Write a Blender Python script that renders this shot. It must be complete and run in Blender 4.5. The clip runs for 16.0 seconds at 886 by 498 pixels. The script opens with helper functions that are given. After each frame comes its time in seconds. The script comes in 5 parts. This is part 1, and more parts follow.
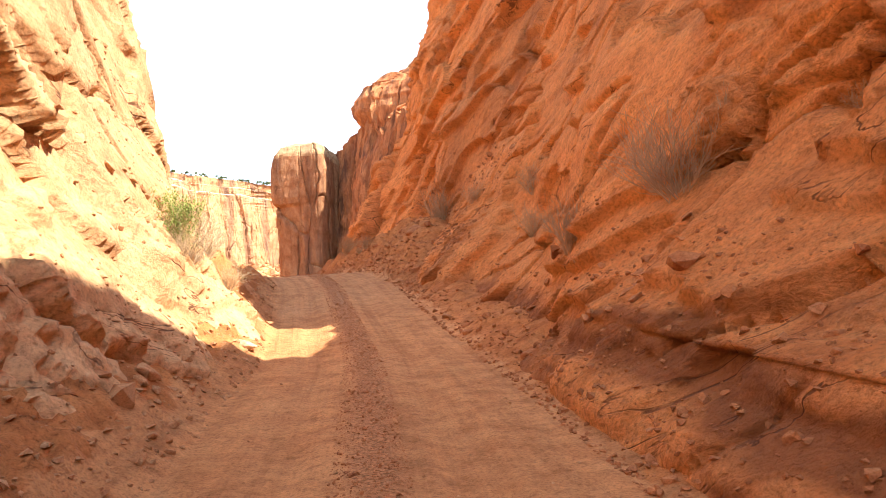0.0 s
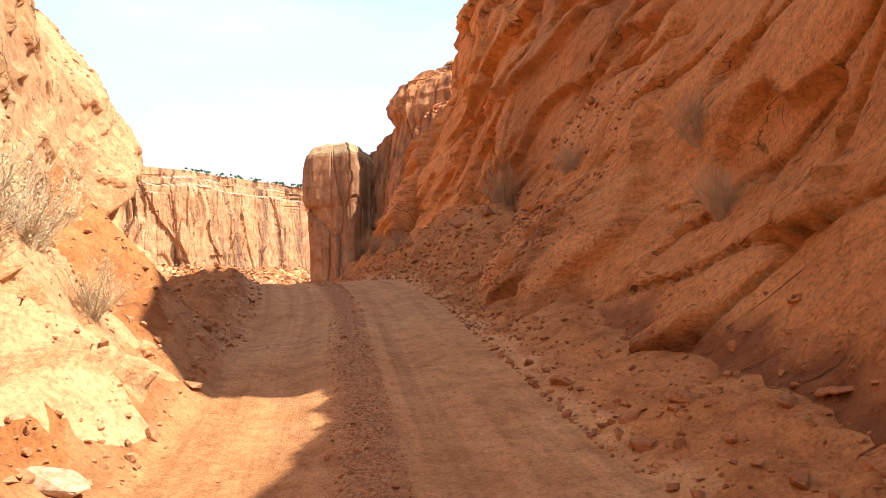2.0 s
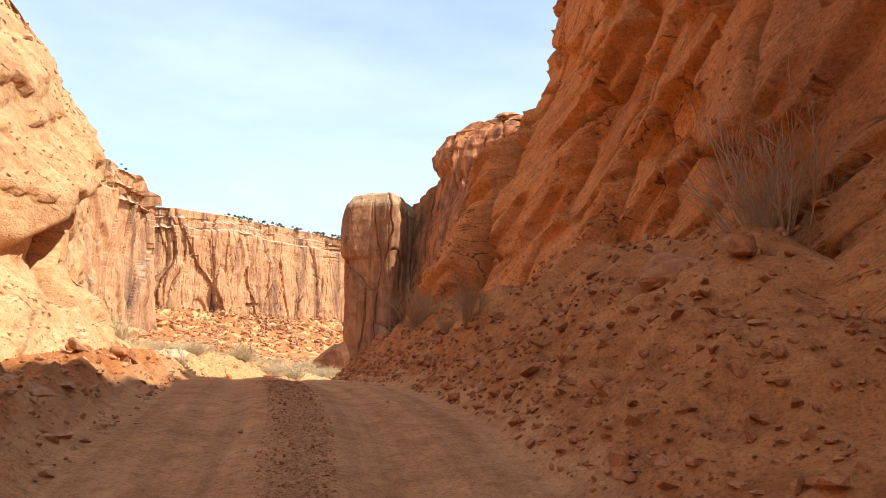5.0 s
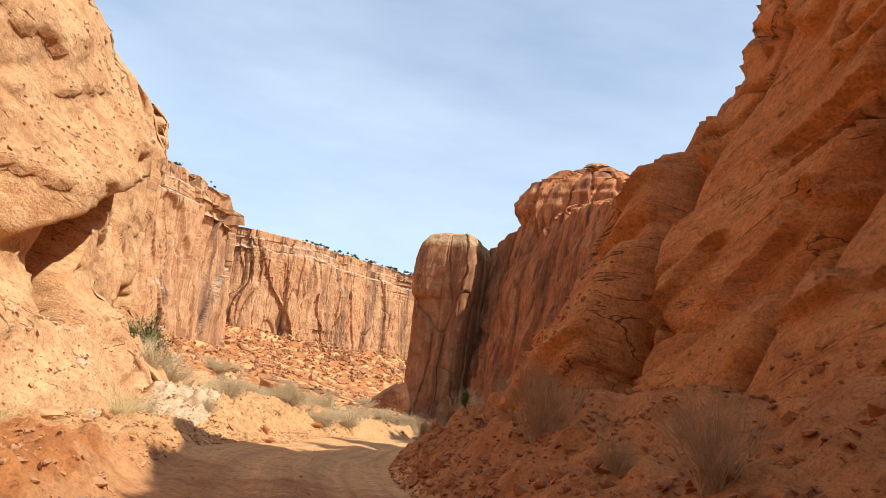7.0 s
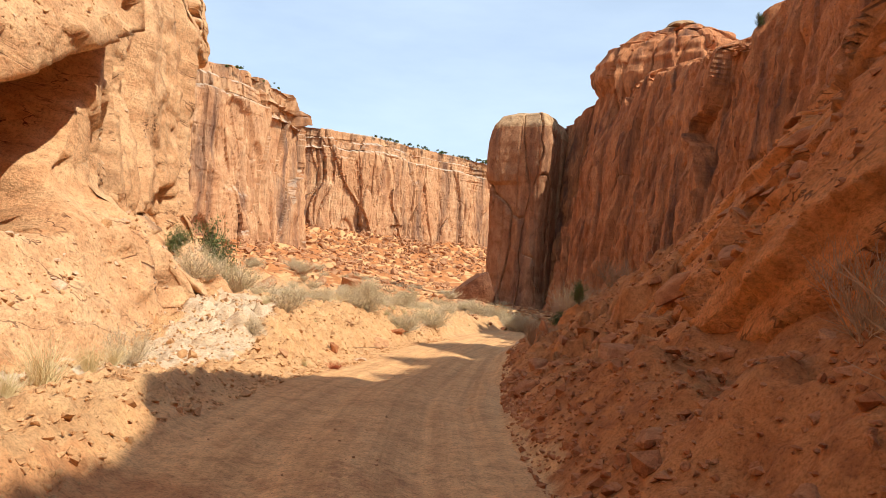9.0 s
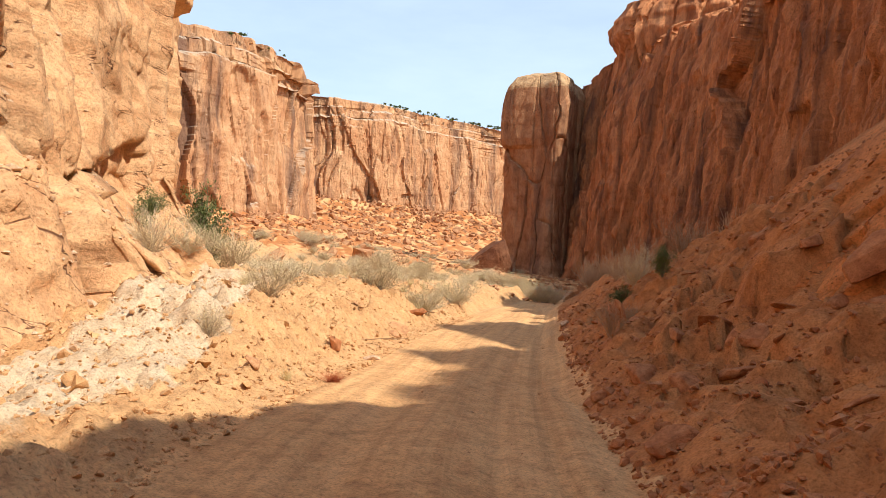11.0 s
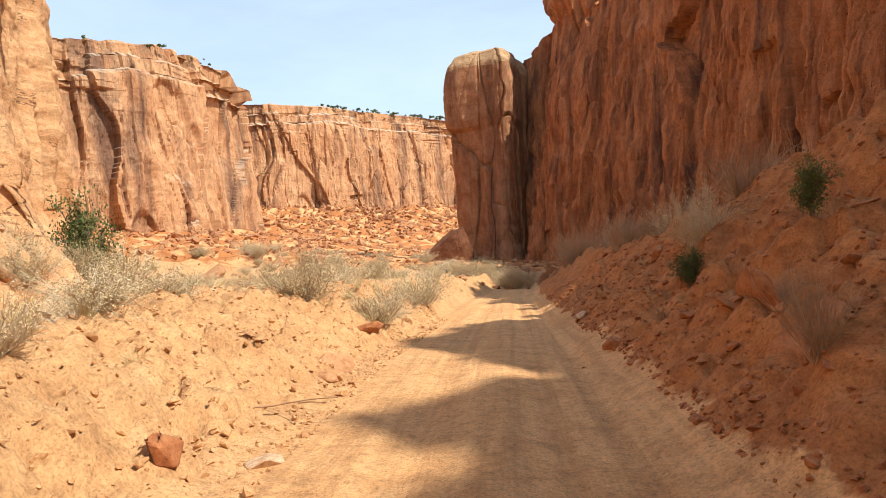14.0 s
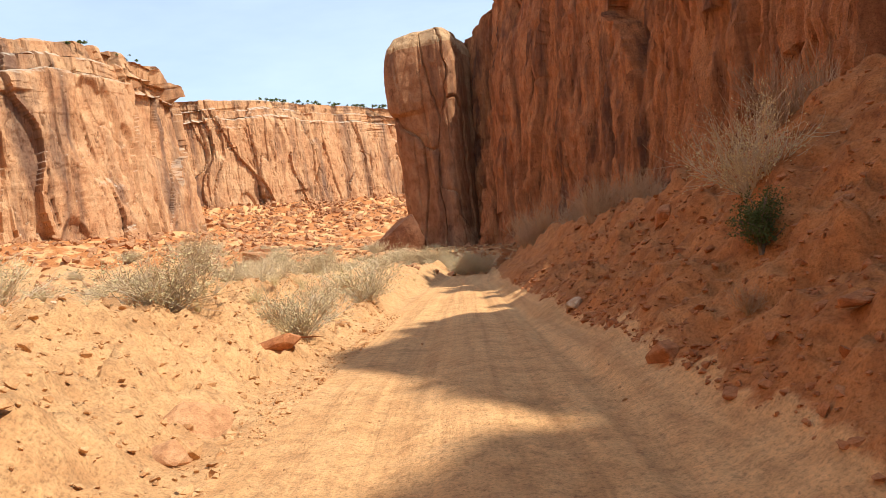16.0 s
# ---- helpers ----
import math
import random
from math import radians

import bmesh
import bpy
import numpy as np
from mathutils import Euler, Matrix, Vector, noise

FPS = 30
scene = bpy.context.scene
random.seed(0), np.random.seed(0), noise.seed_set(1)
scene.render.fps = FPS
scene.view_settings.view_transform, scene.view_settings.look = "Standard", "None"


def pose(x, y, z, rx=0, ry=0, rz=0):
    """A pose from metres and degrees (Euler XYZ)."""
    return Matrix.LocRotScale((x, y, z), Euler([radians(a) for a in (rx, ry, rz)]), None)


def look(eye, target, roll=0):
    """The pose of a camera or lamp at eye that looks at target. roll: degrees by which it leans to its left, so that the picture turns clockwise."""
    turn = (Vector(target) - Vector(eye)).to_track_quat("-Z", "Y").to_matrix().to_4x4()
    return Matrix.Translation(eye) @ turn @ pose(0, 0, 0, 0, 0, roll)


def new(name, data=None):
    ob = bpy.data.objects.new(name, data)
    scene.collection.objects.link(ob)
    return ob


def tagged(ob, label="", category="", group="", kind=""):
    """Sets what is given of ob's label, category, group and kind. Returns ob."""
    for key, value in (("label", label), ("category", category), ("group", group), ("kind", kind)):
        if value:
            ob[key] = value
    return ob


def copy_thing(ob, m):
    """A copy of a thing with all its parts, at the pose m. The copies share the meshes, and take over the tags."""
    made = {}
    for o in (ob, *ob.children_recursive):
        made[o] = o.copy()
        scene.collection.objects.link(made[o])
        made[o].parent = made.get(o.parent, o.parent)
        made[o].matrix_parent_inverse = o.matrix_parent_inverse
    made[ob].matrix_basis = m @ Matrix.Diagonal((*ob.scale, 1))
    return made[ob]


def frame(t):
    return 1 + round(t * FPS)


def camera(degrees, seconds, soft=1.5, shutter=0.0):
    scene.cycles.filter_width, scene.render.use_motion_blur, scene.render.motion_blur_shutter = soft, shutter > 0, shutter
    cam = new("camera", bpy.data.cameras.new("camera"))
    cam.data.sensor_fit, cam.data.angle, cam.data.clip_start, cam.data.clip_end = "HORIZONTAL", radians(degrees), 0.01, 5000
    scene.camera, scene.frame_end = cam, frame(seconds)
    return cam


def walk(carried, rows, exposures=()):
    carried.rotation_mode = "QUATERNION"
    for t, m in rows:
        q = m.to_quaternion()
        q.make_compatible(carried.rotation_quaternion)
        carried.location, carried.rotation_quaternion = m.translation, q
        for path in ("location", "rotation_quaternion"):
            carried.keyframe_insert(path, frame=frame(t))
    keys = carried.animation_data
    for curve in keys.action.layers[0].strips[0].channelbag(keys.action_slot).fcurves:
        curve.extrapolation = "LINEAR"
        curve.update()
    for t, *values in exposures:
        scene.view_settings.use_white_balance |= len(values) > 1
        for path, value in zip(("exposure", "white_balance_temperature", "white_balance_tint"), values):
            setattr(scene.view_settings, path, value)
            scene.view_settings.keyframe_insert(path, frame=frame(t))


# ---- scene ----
cam = camera(65.57, 16.0, 0.8)
PATH = [
    (0, look((0.000, -0.000, 1.650), (-0.001, 9.976, 2.347), -3.01)),
    (0.5, look((-0.149, 1.911, 1.732), (-0.269, 11.883, 2.476), -3.35)),
    (1, look((-0.349, 3.847, 1.828), (-0.579, 13.814, 2.607), -2.68)),
    (1.5, look((-0.576, 5.724, 1.912), (-0.996, 15.685, 2.697), -1.50)),
    (2, look((-0.813, 7.639, 2.047), (-1.287, 17.595, 2.848), -1.88)),
    (2.5, look((-1.006, 9.616, 2.132), (-1.515, 19.562, 3.043), -3.76)),
    (3, look((-1.308, 11.517, 2.288), (-1.966, 21.397, 3.684), -1.46)),
    (3.5, look((-1.534, 13.341, 2.514), (-2.378, 23.189, 4.031), -3.18)),
    (6, look((-3.309, 21.129, 3.691), (-4.766, 30.846, 5.547), 5.80)),
    (6.5, look((-3.677, 22.397, 3.926), (-5.477, 32.022, 5.954), 7.42)),
    (7, look((-4.130, 23.600, 4.117), (-6.208, 33.136, 6.293), 8.46)),
    (7.5, look((-4.511, 24.941, 4.285), (-6.775, 34.509, 6.109), 7.64)),
    (8, look((-5.054, 26.307, 4.369), (-7.581, 35.918, 5.477), 10.05)),
    (8.5, look((-5.453, 27.735, 4.417), (-8.225, 37.330, 4.924), 4.47)),
    (9, look((-6.013, 29.103, 4.451), (-8.994, 38.636, 4.925), 4.87)),
    (11.5, look((-8.560, 35.235, 4.346), (-11.691, 44.725, 3.986), 3.28)),
    (12, look((-9.023, 36.536, 4.235), (-12.073, 46.036, 3.563), 2.45)),
    (12.5, look((-9.427, 37.681, 4.185), (-12.372, 47.229, 3.787), 2.06)),
    (13, look((-9.719, 38.864, 4.101), (-12.465, 48.479, 4.055), -1.35)),
    (13.5, look((-10.136, 40.072, 4.086), (-12.737, 49.728, 4.126), -0.27)),
    (14, look((-10.441, 41.259, 3.996), (-12.952, 50.939, 3.947), -3.05)),
    (14.5, look((-10.717, 42.441, 3.913), (-12.991, 52.168, 3.445), -5.41)),
    (15, look((-10.969, 43.616, 3.817), (-13.083, 53.374, 3.258), -6.47)),
    (15.5, look((-11.233, 44.748, 3.711), (-13.256, 54.527, 3.178), -7.01)),
    (16, look((-11.435, 45.841, 3.679), (-13.278, 55.666, 3.416), -6.52)),
]
EXPOSURES = [(0, 1.38), (1.5, 1.04), (2.5, 0.68), (3.5, 0.68), (6, 0.30), (7, 0.16), (8, 0.14), (9, 0.19), (12, 0.25), (16, 0.25)]
walk(cam, PATH, EXPOSURES)

# ---- light ----
SUN_AZ = (0.97, -0.24)      # horizontal way to the sun
SUN_EL = radians(50)
world = bpy.data.worlds.new("world")
scene.world = world
world.use_nodes = True
wn, wl = world.node_tree.nodes, world.node_tree.links
wn.clear()
w_out = wn.new("ShaderNodeOutputWorld")
w_bg = wn.new("ShaderNodeBackground")
w_sky = wn.new("ShaderNodeTexSky")
w_sky.sky_type, w_sky.sun_disc = "NISHITA", False
w_sky.sun_elevation = SUN_EL
w_sky.sun_rotation = math.atan2(SUN_AZ[0], SUN_AZ[1])
w_sky.air_density, w_sky.dust_density, w_sky.ozone_density = 1.0, 0.6, 2.2
w_bg.inputs["Strength"].default_value = 0.15
# thin streaky cloud over the blue
w_tc = wn.new("ShaderNodeTexCoord")
w_map = wn.new("ShaderNodeMapping")
w_map.inputs["Scale"].default_value = (1.3, 2.2, 5.5)
w_map.inputs["Rotation"].default_value = (0.35, 0.2, 0.5)
w_noise = wn.new("ShaderNodeTexNoise")
w_noise.inputs["Scale"].default_value, w_noise.inputs["Detail"].default_value = 1.3, 7
w_noise.inputs["Roughness"].default_value = 0.55
w_ramp = wn.new("ShaderNodeMapRange")
w_ramp.inputs["From Min"].default_value, w_ramp.inputs["From Max"].default_value = 0.25, 0.75
w_ramp.inputs["To Min"].default_value, w_ramp.inputs["To Max"].default_value = 0.40, 0.92
w_mix = wn.new("ShaderNodeMix")
w_mix.data_type = "RGBA"
w_mix.inputs["B"].default_value = (5.4, 6.5, 7.7, 1)
wl.new(w_tc.outputs["Generated"], w_map.inputs["Vector"])
wl.new(w_map.outputs["Vector"], w_noise.inputs["Vector"])
wl.new(w_noise.outputs["Fac"], w_ramp.inputs["Value"])
w_sep = wn.new("ShaderNodeSeparateXYZ")
w_up = wn.new("ShaderNodeMapRange")
w_up.inputs["From Min"].default_value, w_up.inputs["From Max"].default_value = 0.10, 0.60
w_up.inputs["To Min"].default_value, w_up.inputs["To Max"].default_value = 1.0, 0.5
w_mul = wn.new("ShaderNodeMath")
w_mul.operation = "MULTIPLY"
wl.new(w_tc.outputs["Generated"], w_sep.inputs["Vector"])
wl.new(w_sep.outputs["Z"], w_up.inputs["Value"])
wl.new(w_ramp.outputs["Result"], w_mul.inputs[0])
wl.new(w_up.outputs["Result"], w_mul.inputs[1])
wl.new(w_mul.outputs["Value"], w_mix.inputs["Factor"])
wl.new(w_sky.outputs["Color"], w_mix.inputs["A"])
wl.new(w_mix.outputs["Result"], w_bg.inputs["Color"])
wl.new(w_bg.outputs["Background"], w_out.inputs["Surface"])
sun = new("sun", bpy.data.lights.new("sun", "SUN"))
sun.data.energy, sun.data.angle, sun.data.color = 5.0, radians(0.5), (1.0, 0.957, 0.87)
sun.matrix_world = look((0, 0, 0), (-SUN_AZ[0], -SUN_AZ[1], -math.tan(SUN_EL)))

# ---- noise and small tools ----
PERM = np.random.RandomState(7).permutation(256)
PERM = np.concatenate([PERM, PERM, PERM])
GRAD = np.random.RandomState(3).normal(size=(256, 3))
GRAD /= np.linalg.norm(GRAD, axis=1)[:, None]


def pnoise(p):
    """Gradient noise, about -1 to 1, for an (n, 3) array."""
    p = np.asarray(p, float)
    i = np.floor(p).astype(int)
    f = p - i
    u = f * f * f * (f * (f * 6 - 15) + 10)
    i &= 255
    out = 0.0
    for dx in (0, 1):
        for dy in (0, 1):
            for dz in (0, 1):
                h = PERM[PERM[PERM[i[:, 0] + dx] + i[:, 1] + dy] + i[:, 2] + dz]
                g = ((f - (dx, dy, dz)) * GRAD[h]).sum(1)
                w = (u[:, 0] if dx else 1 - u[:, 0]) * (u[:, 1] if dy else 1 - u[:, 1]) * (u[:, 2] if dz else 1 - u[:, 2])
                out = out + w * g
    return out * 1.6


def fbm(p, octaves=4, gain=0.5):
    p, out, amp = np.asarray(p, float), 0.0, 1.0
    for k in range(octaves):
        out = out + amp * pnoise(p + 17.3 * k)
        p, amp = p * 2.03, amp * gain
    return out


def ridged(p, octaves=4, gain=0.5):
    p, out, amp = np.asarray(p, float), 0.0, 1.0
    for k in range(octaves):
        out = out + amp * (1 - 2 * np.abs(pnoise(p + 11.7 * k)))
        p, amp = p * 2.1, amp * gain
    return out


CELL = np.random.RandomState(5).rand(256, 4)


def worley(p, facet=False):
    """Distances to the nearest and second nearest cell point, a random number of the nearest cell and, if wanted, a slanting plane in it."""
    p = np.asarray(p, float)
    i = np.floor(p).astype(int)
    n = len(p)
    f1, f2, who, plane = np.full(n, 9.0), np.full(n, 9.0), np.zeros(n), np.zeros(n)
    for dx in (-1, 0, 1):
        for dy in (-1, 0, 1):
            for dz in (-1, 0, 1):
                c = i + (dx, dy, dz)
                m = c & 255
                h = PERM[PERM[PERM[m[:, 0]] + m[:, 1]] + m[:, 2]]
                r = CELL[h]
                way = p - c - r[:, :3]
                dist = np.sqrt((way ** 2).sum(1))
                near = dist < f1
                if facet:
                    plane = np.where(near, (way * (CELL[(h + 77) & 255, :3] - 0.5)).sum(1), plane)
                f2 = np.where(near, f1, np.minimum(f2, dist))
                who = np.where(near, r[:, 3], who)
                f1 = np.where(near, dist, f1)
    return (f1, f2, who, plane) if facet else (f1, f2, who)


def smooth(a, b, x):
    t = np.clip((np.asarray(x, float) - a) / (b - a), 0, 1)
    return t * t * (3 - 2 * t)


def curve_of(xs, ys):
    """A smooth curve through a few support values."""
    fine = np.linspace(xs[0], xs[-1], 4000)
    v = np.interp(fine, xs, ys)
    w = max(3, int(4000 * 2.5 / (xs[-1] - xs[0])) | 1)
    k = np.hanning(w + 2)[1:-1]
    v = np.convolve(np.pad(v, w // 2, mode="edge"), k / k.sum(), mode="valid")
    return lambda x: np.interp(x, fine, v)


def mesh_of(name, verts, faces, material, smooth_shade=True, more=(), index=None):
    me = bpy.data.meshes.new(name)
    verts, faces = np.asarray(verts, np.float32), np.asarray(faces, np.int32)
    me.vertices.add(len(verts))
    me.vertices.foreach_set("co", verts.ravel())
    n, k = faces.shape
    me.loops.add(n * k)
    me.loops.foreach_set("vertex_index", faces.ravel())
    me.polygons.add(n)
    me.polygons.foreach_set("loop_start", np.arange(n) * k)
    me.polygons.foreach_set("use_smooth", np.full(n, smooth_shade))
    me.update(calc_edges=True)
    me.validate()
    for m in (material, *more):
        me.materials.append(m)
    if index is not None:
        me.polygons.foreach_set("material_index", np.asarray(index, np.int32))
    return me


def grid_faces(rows, cols):
    a = (np.arange(rows - 1)[:, None] * cols + np.arange(cols - 1)[None]).ravel()
    return np.stack([a, a + 1, a + cols + 1, a + cols], 1)


# ---- materials ----
def node_material(name):
    m = bpy.data.materials.new(name)
    m.use_nodes = True
    return m, m.node_tree.nodes, m.node_tree.links, m.node_tree.nodes["Principled BSDF"]


def rock_material(name, light, mid, dark, scale=1.0, stretch=(1, 1, 1), tilt=0.0, varnish=0.0, bump=0.5, streak=(0.25, 0.25, 0.02), grain=1.0, top=None, crack=0.0, track=0.0, bed=0.0, fissure=(0.5, 0.5, 1.8), dark_rock=None, middle=None, blotch=0.0, blends=()):
    """Sandstone: two scales of colour, a grain, cracks and a varnish in streaks."""
    m, n, l, b = node_material(name)
    tc = n.new("ShaderNodeTexCoord")
    turned = n.new("ShaderNodeMapping")
    turned.inputs["Rotation"].default_value = (tilt, 0, 0)
    l.new(tc.outputs["Object"], turned.inputs["Vector"])
    mp = n.new("ShaderNodeMapping")
    mp.inputs["Scale"].default_value = stretch
    l.new(turned.outputs["Vector"], mp.inputs["Vector"])

    def noise_at(vec, s, detail=6, rough=0.55, distort=0.0):
        t = n.new("ShaderNodeTexNoise")
        t.inputs["Scale"].default_value, t.inputs["Detail"].default_value = s, detail
        t.inputs["Roughness"].default_value, t.inputs["Distortion"].default_value = rough, distort
        l.new(vec, t.inputs["Vector"])
        return t.outputs["Fac"]

    def ramp(fac, stops):
        r = n.new("ShaderNodeValToRGB")
        r.color_ramp.elements[0].position, r.color_ramp.elements[0].color = stops[0][0], (*stops[0][1], 1)
        r.color_ramp.elements[1].position, r.color_ramp.elements[1].color = stops[-1][0], (*stops[-1][1], 1)
        for p, c in stops[1:-1]:
            e = r.color_ramp.elements.new(p)
            e.color = (*c, 1)
        l.new(fac, r.inputs["Fac"])
        return r.outputs["Color"]

    def mixed(fac, a, c, mode="MIX"):
        x = n.new("ShaderNodeMix")
        x.data_type, x.blend_type = "RGBA", mode
        for s, v in (("Factor", fac), ("A", a), ("B", c)):
            if isinstance(v, (int, float)):
                x.inputs[s].default_value = v
            elif isinstance(v, tuple):
                x.inputs[s].default_value = (*v, 1)
            else:
                l.new(v, x.inputs[s])
        return x.outputs["Result"]

    big = noise_at(mp.outputs["Vector"], 0.22 * scale, 5, 0.6, 0.6)
    mid_n = noise_at(mp.outputs["Vector"], 1.6 * scale, 8, 0.62, 0.4)
    fine = noise_at(tc.outputs["Object"], 22 * scale, 6, 0.7)
    col = ramp(big, [(0.30, dark), (0.50, mid), (0.70, light)])
    deep = tuple(0.6 * c for c in dark)
    col2 = ramp(mid_n, [(0.30, deep), (0.42, dark), (0.52, mid), (0.66, light)])
    col = mixed(0.5, col, col2)
    over = []
    for which, c1, c2, c3 in blends:
        at = n.new("ShaderNodeAttribute")
        at.attribute_name = which
        sm = n.new("ShaderNodeMath")
        sm.operation, sm.inputs[1].default_value = "MULTIPLY_ADD", 0.8
        l.new(noise_at(tc.outputs["Object"], 7.0, 5, 0.75), sm.inputs[0])
        l.new(at.outputs["Fac"], sm.inputs[2])
        mr = n.new("ShaderNodeMapRange")
        mr.inputs["From Min"].default_value, mr.inputs["From Max"].default_value = 0.74, 1.0
        l.new(sm.outputs["Value"], mr.inputs["Value"])
        own = mixed(0.5, ramp(big, [(0.30, c3), (0.50, c2), (0.70, c1)]), ramp(mid_n, [(0.30, tuple(0.6 * c for c in c3)), (0.42, c3), (0.52, c2), (0.66, c1)]))
        over.append((which, mr.outputs["Result"], own))
    for which, fac, own in over:
        if which == "red":
            col = mixed(fac, col, own)
    speck = ramp(fine, [(0.34, (0.55, 0.52, 0.50)), (0.48, (0.96, 0.96, 0.96)), (0.64, (1.14, 1.14, 1.14))])
    col = mixed(0.75 * grain, col, speck, "MULTIPLY")
    if bed:
        mb = n.new("ShaderNodeMapping")
        mb.inputs["Scale"].default_value = (0.30 * scale, 0.30 * scale, 3.2 * scale)
        l.new(turned.outputs["Vector"], mb.inputs["Vector"])
        col = mixed(bed, col, ramp(noise_at(mb.outputs["Vector"], 1.0, 8, 0.68, 0.5), [(0.34, (0.55, 0.48, 0.44)), (0.50, (1.0, 1.0, 1.0)), (0.68, (1.15, 1.18, 1.2))]), "MULTIPLY")
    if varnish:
        # desert varnish streaks; on the fluted wall they also stand in for joint shade
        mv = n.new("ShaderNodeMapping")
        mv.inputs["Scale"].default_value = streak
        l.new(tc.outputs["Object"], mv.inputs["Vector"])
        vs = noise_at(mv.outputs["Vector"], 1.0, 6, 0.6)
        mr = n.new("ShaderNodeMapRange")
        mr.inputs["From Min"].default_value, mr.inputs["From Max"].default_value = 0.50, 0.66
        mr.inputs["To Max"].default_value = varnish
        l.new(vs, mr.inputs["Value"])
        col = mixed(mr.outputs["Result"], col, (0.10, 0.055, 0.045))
    if top:
        geo = n.new("ShaderNodeNewGeometry")
        sep = n.new("ShaderNodeSeparateXYZ")
        l.new(geo.outputs["Normal"], sep.inputs["Vector"])
        mr = n.new("ShaderNodeMapRange")
        mr.inputs["From Min"].default_value, mr.inputs["From Max"].default_value = 0.60, 0.92
        mr.inputs["To Max"].default_value = 0.8
        l.new(sep.outputs["Z"], mr.inputs["Value"])
        col = mixed(mr.outputs["Result"], col, top)
    if track:
        mt = n.new("ShaderNodeMapping")
        mt.inputs["Scale"].default_value = (3.4, 0.05, 0.3)
        lane = n.new("ShaderNodeAttribute")
        lane.attribute_name = "lane"
        l.new(lane.outputs["Vector"], mt.inputs["Vector"])
        tr = noise_at(mt.outputs["Vector"], 1.0, 7, 0.66, 0.15)
        col = mixed(track, col, ramp(tr, [(0.36, (0.60, 0.55, 0.52)), (0.50, (0.95, 0.95, 0.95)), (0.66, (1.22, 1.24, 1.26))]), "MULTIPLY")
    if middle:
        # loose gravel between the wheel tracks
        at = n.new("ShaderNodeAttribute")
        at.attribute_name = "lane"
        sx = n.new("ShaderNodeSeparateXYZ")
        l.new(at.outputs["Vector"], sx.inputs["Vector"])
        sh = n.new("ShaderNodeMath")
        sh.operation = "MULTIPLY_ADD"
        sh.inputs[1].default_value = 0.5
        l.new(noise_at(tc.outputs["Object"], 2.2, 6, 0.7), sh.inputs[0])
        l.new(sx.outputs["X"], sh.inputs[2])
        off_ = n.new("ShaderNodeMath")
        off_.operation, off_.inputs[1].default_value = "SUBTRACT", 0.18
        l.new(sh.outputs["Value"], off_.inputs[0])
        far_ = n.new("ShaderNodeMath")
        far_.operation = "ABSOLUTE"
        l.new(off_.outputs["Value"], far_.inputs[0])
        ab = n.new("ShaderNodeMapRange")
        ab.inputs["From Min"].default_value, ab.inputs["From Max"].default_value, ab.inputs["To Max"].default_value = 0.30, 0.12, 0.8
        l.new(far_.outputs["Value"], ab.inputs["Value"])
        gv_ = n.new("ShaderNodeMath")
        gv_.operation = "MULTIPLY"
        l.new(ab.outputs["Result"], gv_.inputs[0])
        for which, fac, own in over:
            if which == "red":
                l.new(fac, gv_.inputs[1])
        col = mixed(gv_.outputs["Value"], col, ramp(noise_at(tc.outputs["Object"], 30, 4, 0.7), [(0.36, tuple(0.35 * c for c in middle)), (0.5, middle), (0.66, tuple(1.5 * c for c in middle))]))
    for which, fac, own in over:
        if which != "red":
            col = mixed(fac, col, mixed(0.85, own, speck, "MULTIPLY"))
    if dark_rock:
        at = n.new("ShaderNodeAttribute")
        at.attribute_name = "dark_rock"
        col = mixed(at.outputs["Fac"], col, ramp(mid_n, [(0.35, tuple(0.6 * c for c in dark_rock)), (0.65, dark_rock)]))
    if blotch:
        # weathered skin: darker patches with ragged edges
        bl = n.new("ShaderNodeMapRange")
        bl.inputs["From Min"].default_value, bl.inputs["From Max"].default_value, bl.inputs["To Max"].default_value = 0.54, 0.60, blotch
        l.new(noise_at(mp.outputs["Vector"], 0.45 * scale, 9, 0.68, 0.8), bl.inputs["Value"])
        col = mixed(bl.outputs["Result"], col, tuple(0.55 * c for c in dark))
    grit = noise_at(tc.outputs["Object"], 6.5 * scale ** 0.7, 8, 0.74, 0.2)
    col = mixed(0.65 * grain, col, ramp(grit, [(0.36, (0.58, 0.54, 0.52)), (0.47, (0.95, 0.95, 0.95)), (0.56, (1.04, 1.04, 1.04)), (0.68, (1.22, 1.22, 1.22))]), "MULTIPLY")
    edge = None
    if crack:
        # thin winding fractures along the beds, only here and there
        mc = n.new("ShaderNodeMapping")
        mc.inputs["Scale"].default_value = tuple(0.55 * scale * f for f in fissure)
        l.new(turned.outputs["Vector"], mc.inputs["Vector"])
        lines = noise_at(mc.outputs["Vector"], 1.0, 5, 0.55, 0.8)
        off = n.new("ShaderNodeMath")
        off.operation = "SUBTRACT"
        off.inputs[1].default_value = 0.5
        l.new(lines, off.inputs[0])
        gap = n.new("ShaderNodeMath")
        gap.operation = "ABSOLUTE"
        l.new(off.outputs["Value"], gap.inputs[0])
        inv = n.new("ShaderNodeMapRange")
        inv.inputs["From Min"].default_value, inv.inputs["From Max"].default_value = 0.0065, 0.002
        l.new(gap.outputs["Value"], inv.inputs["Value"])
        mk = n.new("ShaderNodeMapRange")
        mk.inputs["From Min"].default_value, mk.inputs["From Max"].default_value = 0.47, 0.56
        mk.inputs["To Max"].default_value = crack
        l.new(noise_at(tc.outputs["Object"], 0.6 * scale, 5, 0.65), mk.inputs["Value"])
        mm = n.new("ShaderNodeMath")
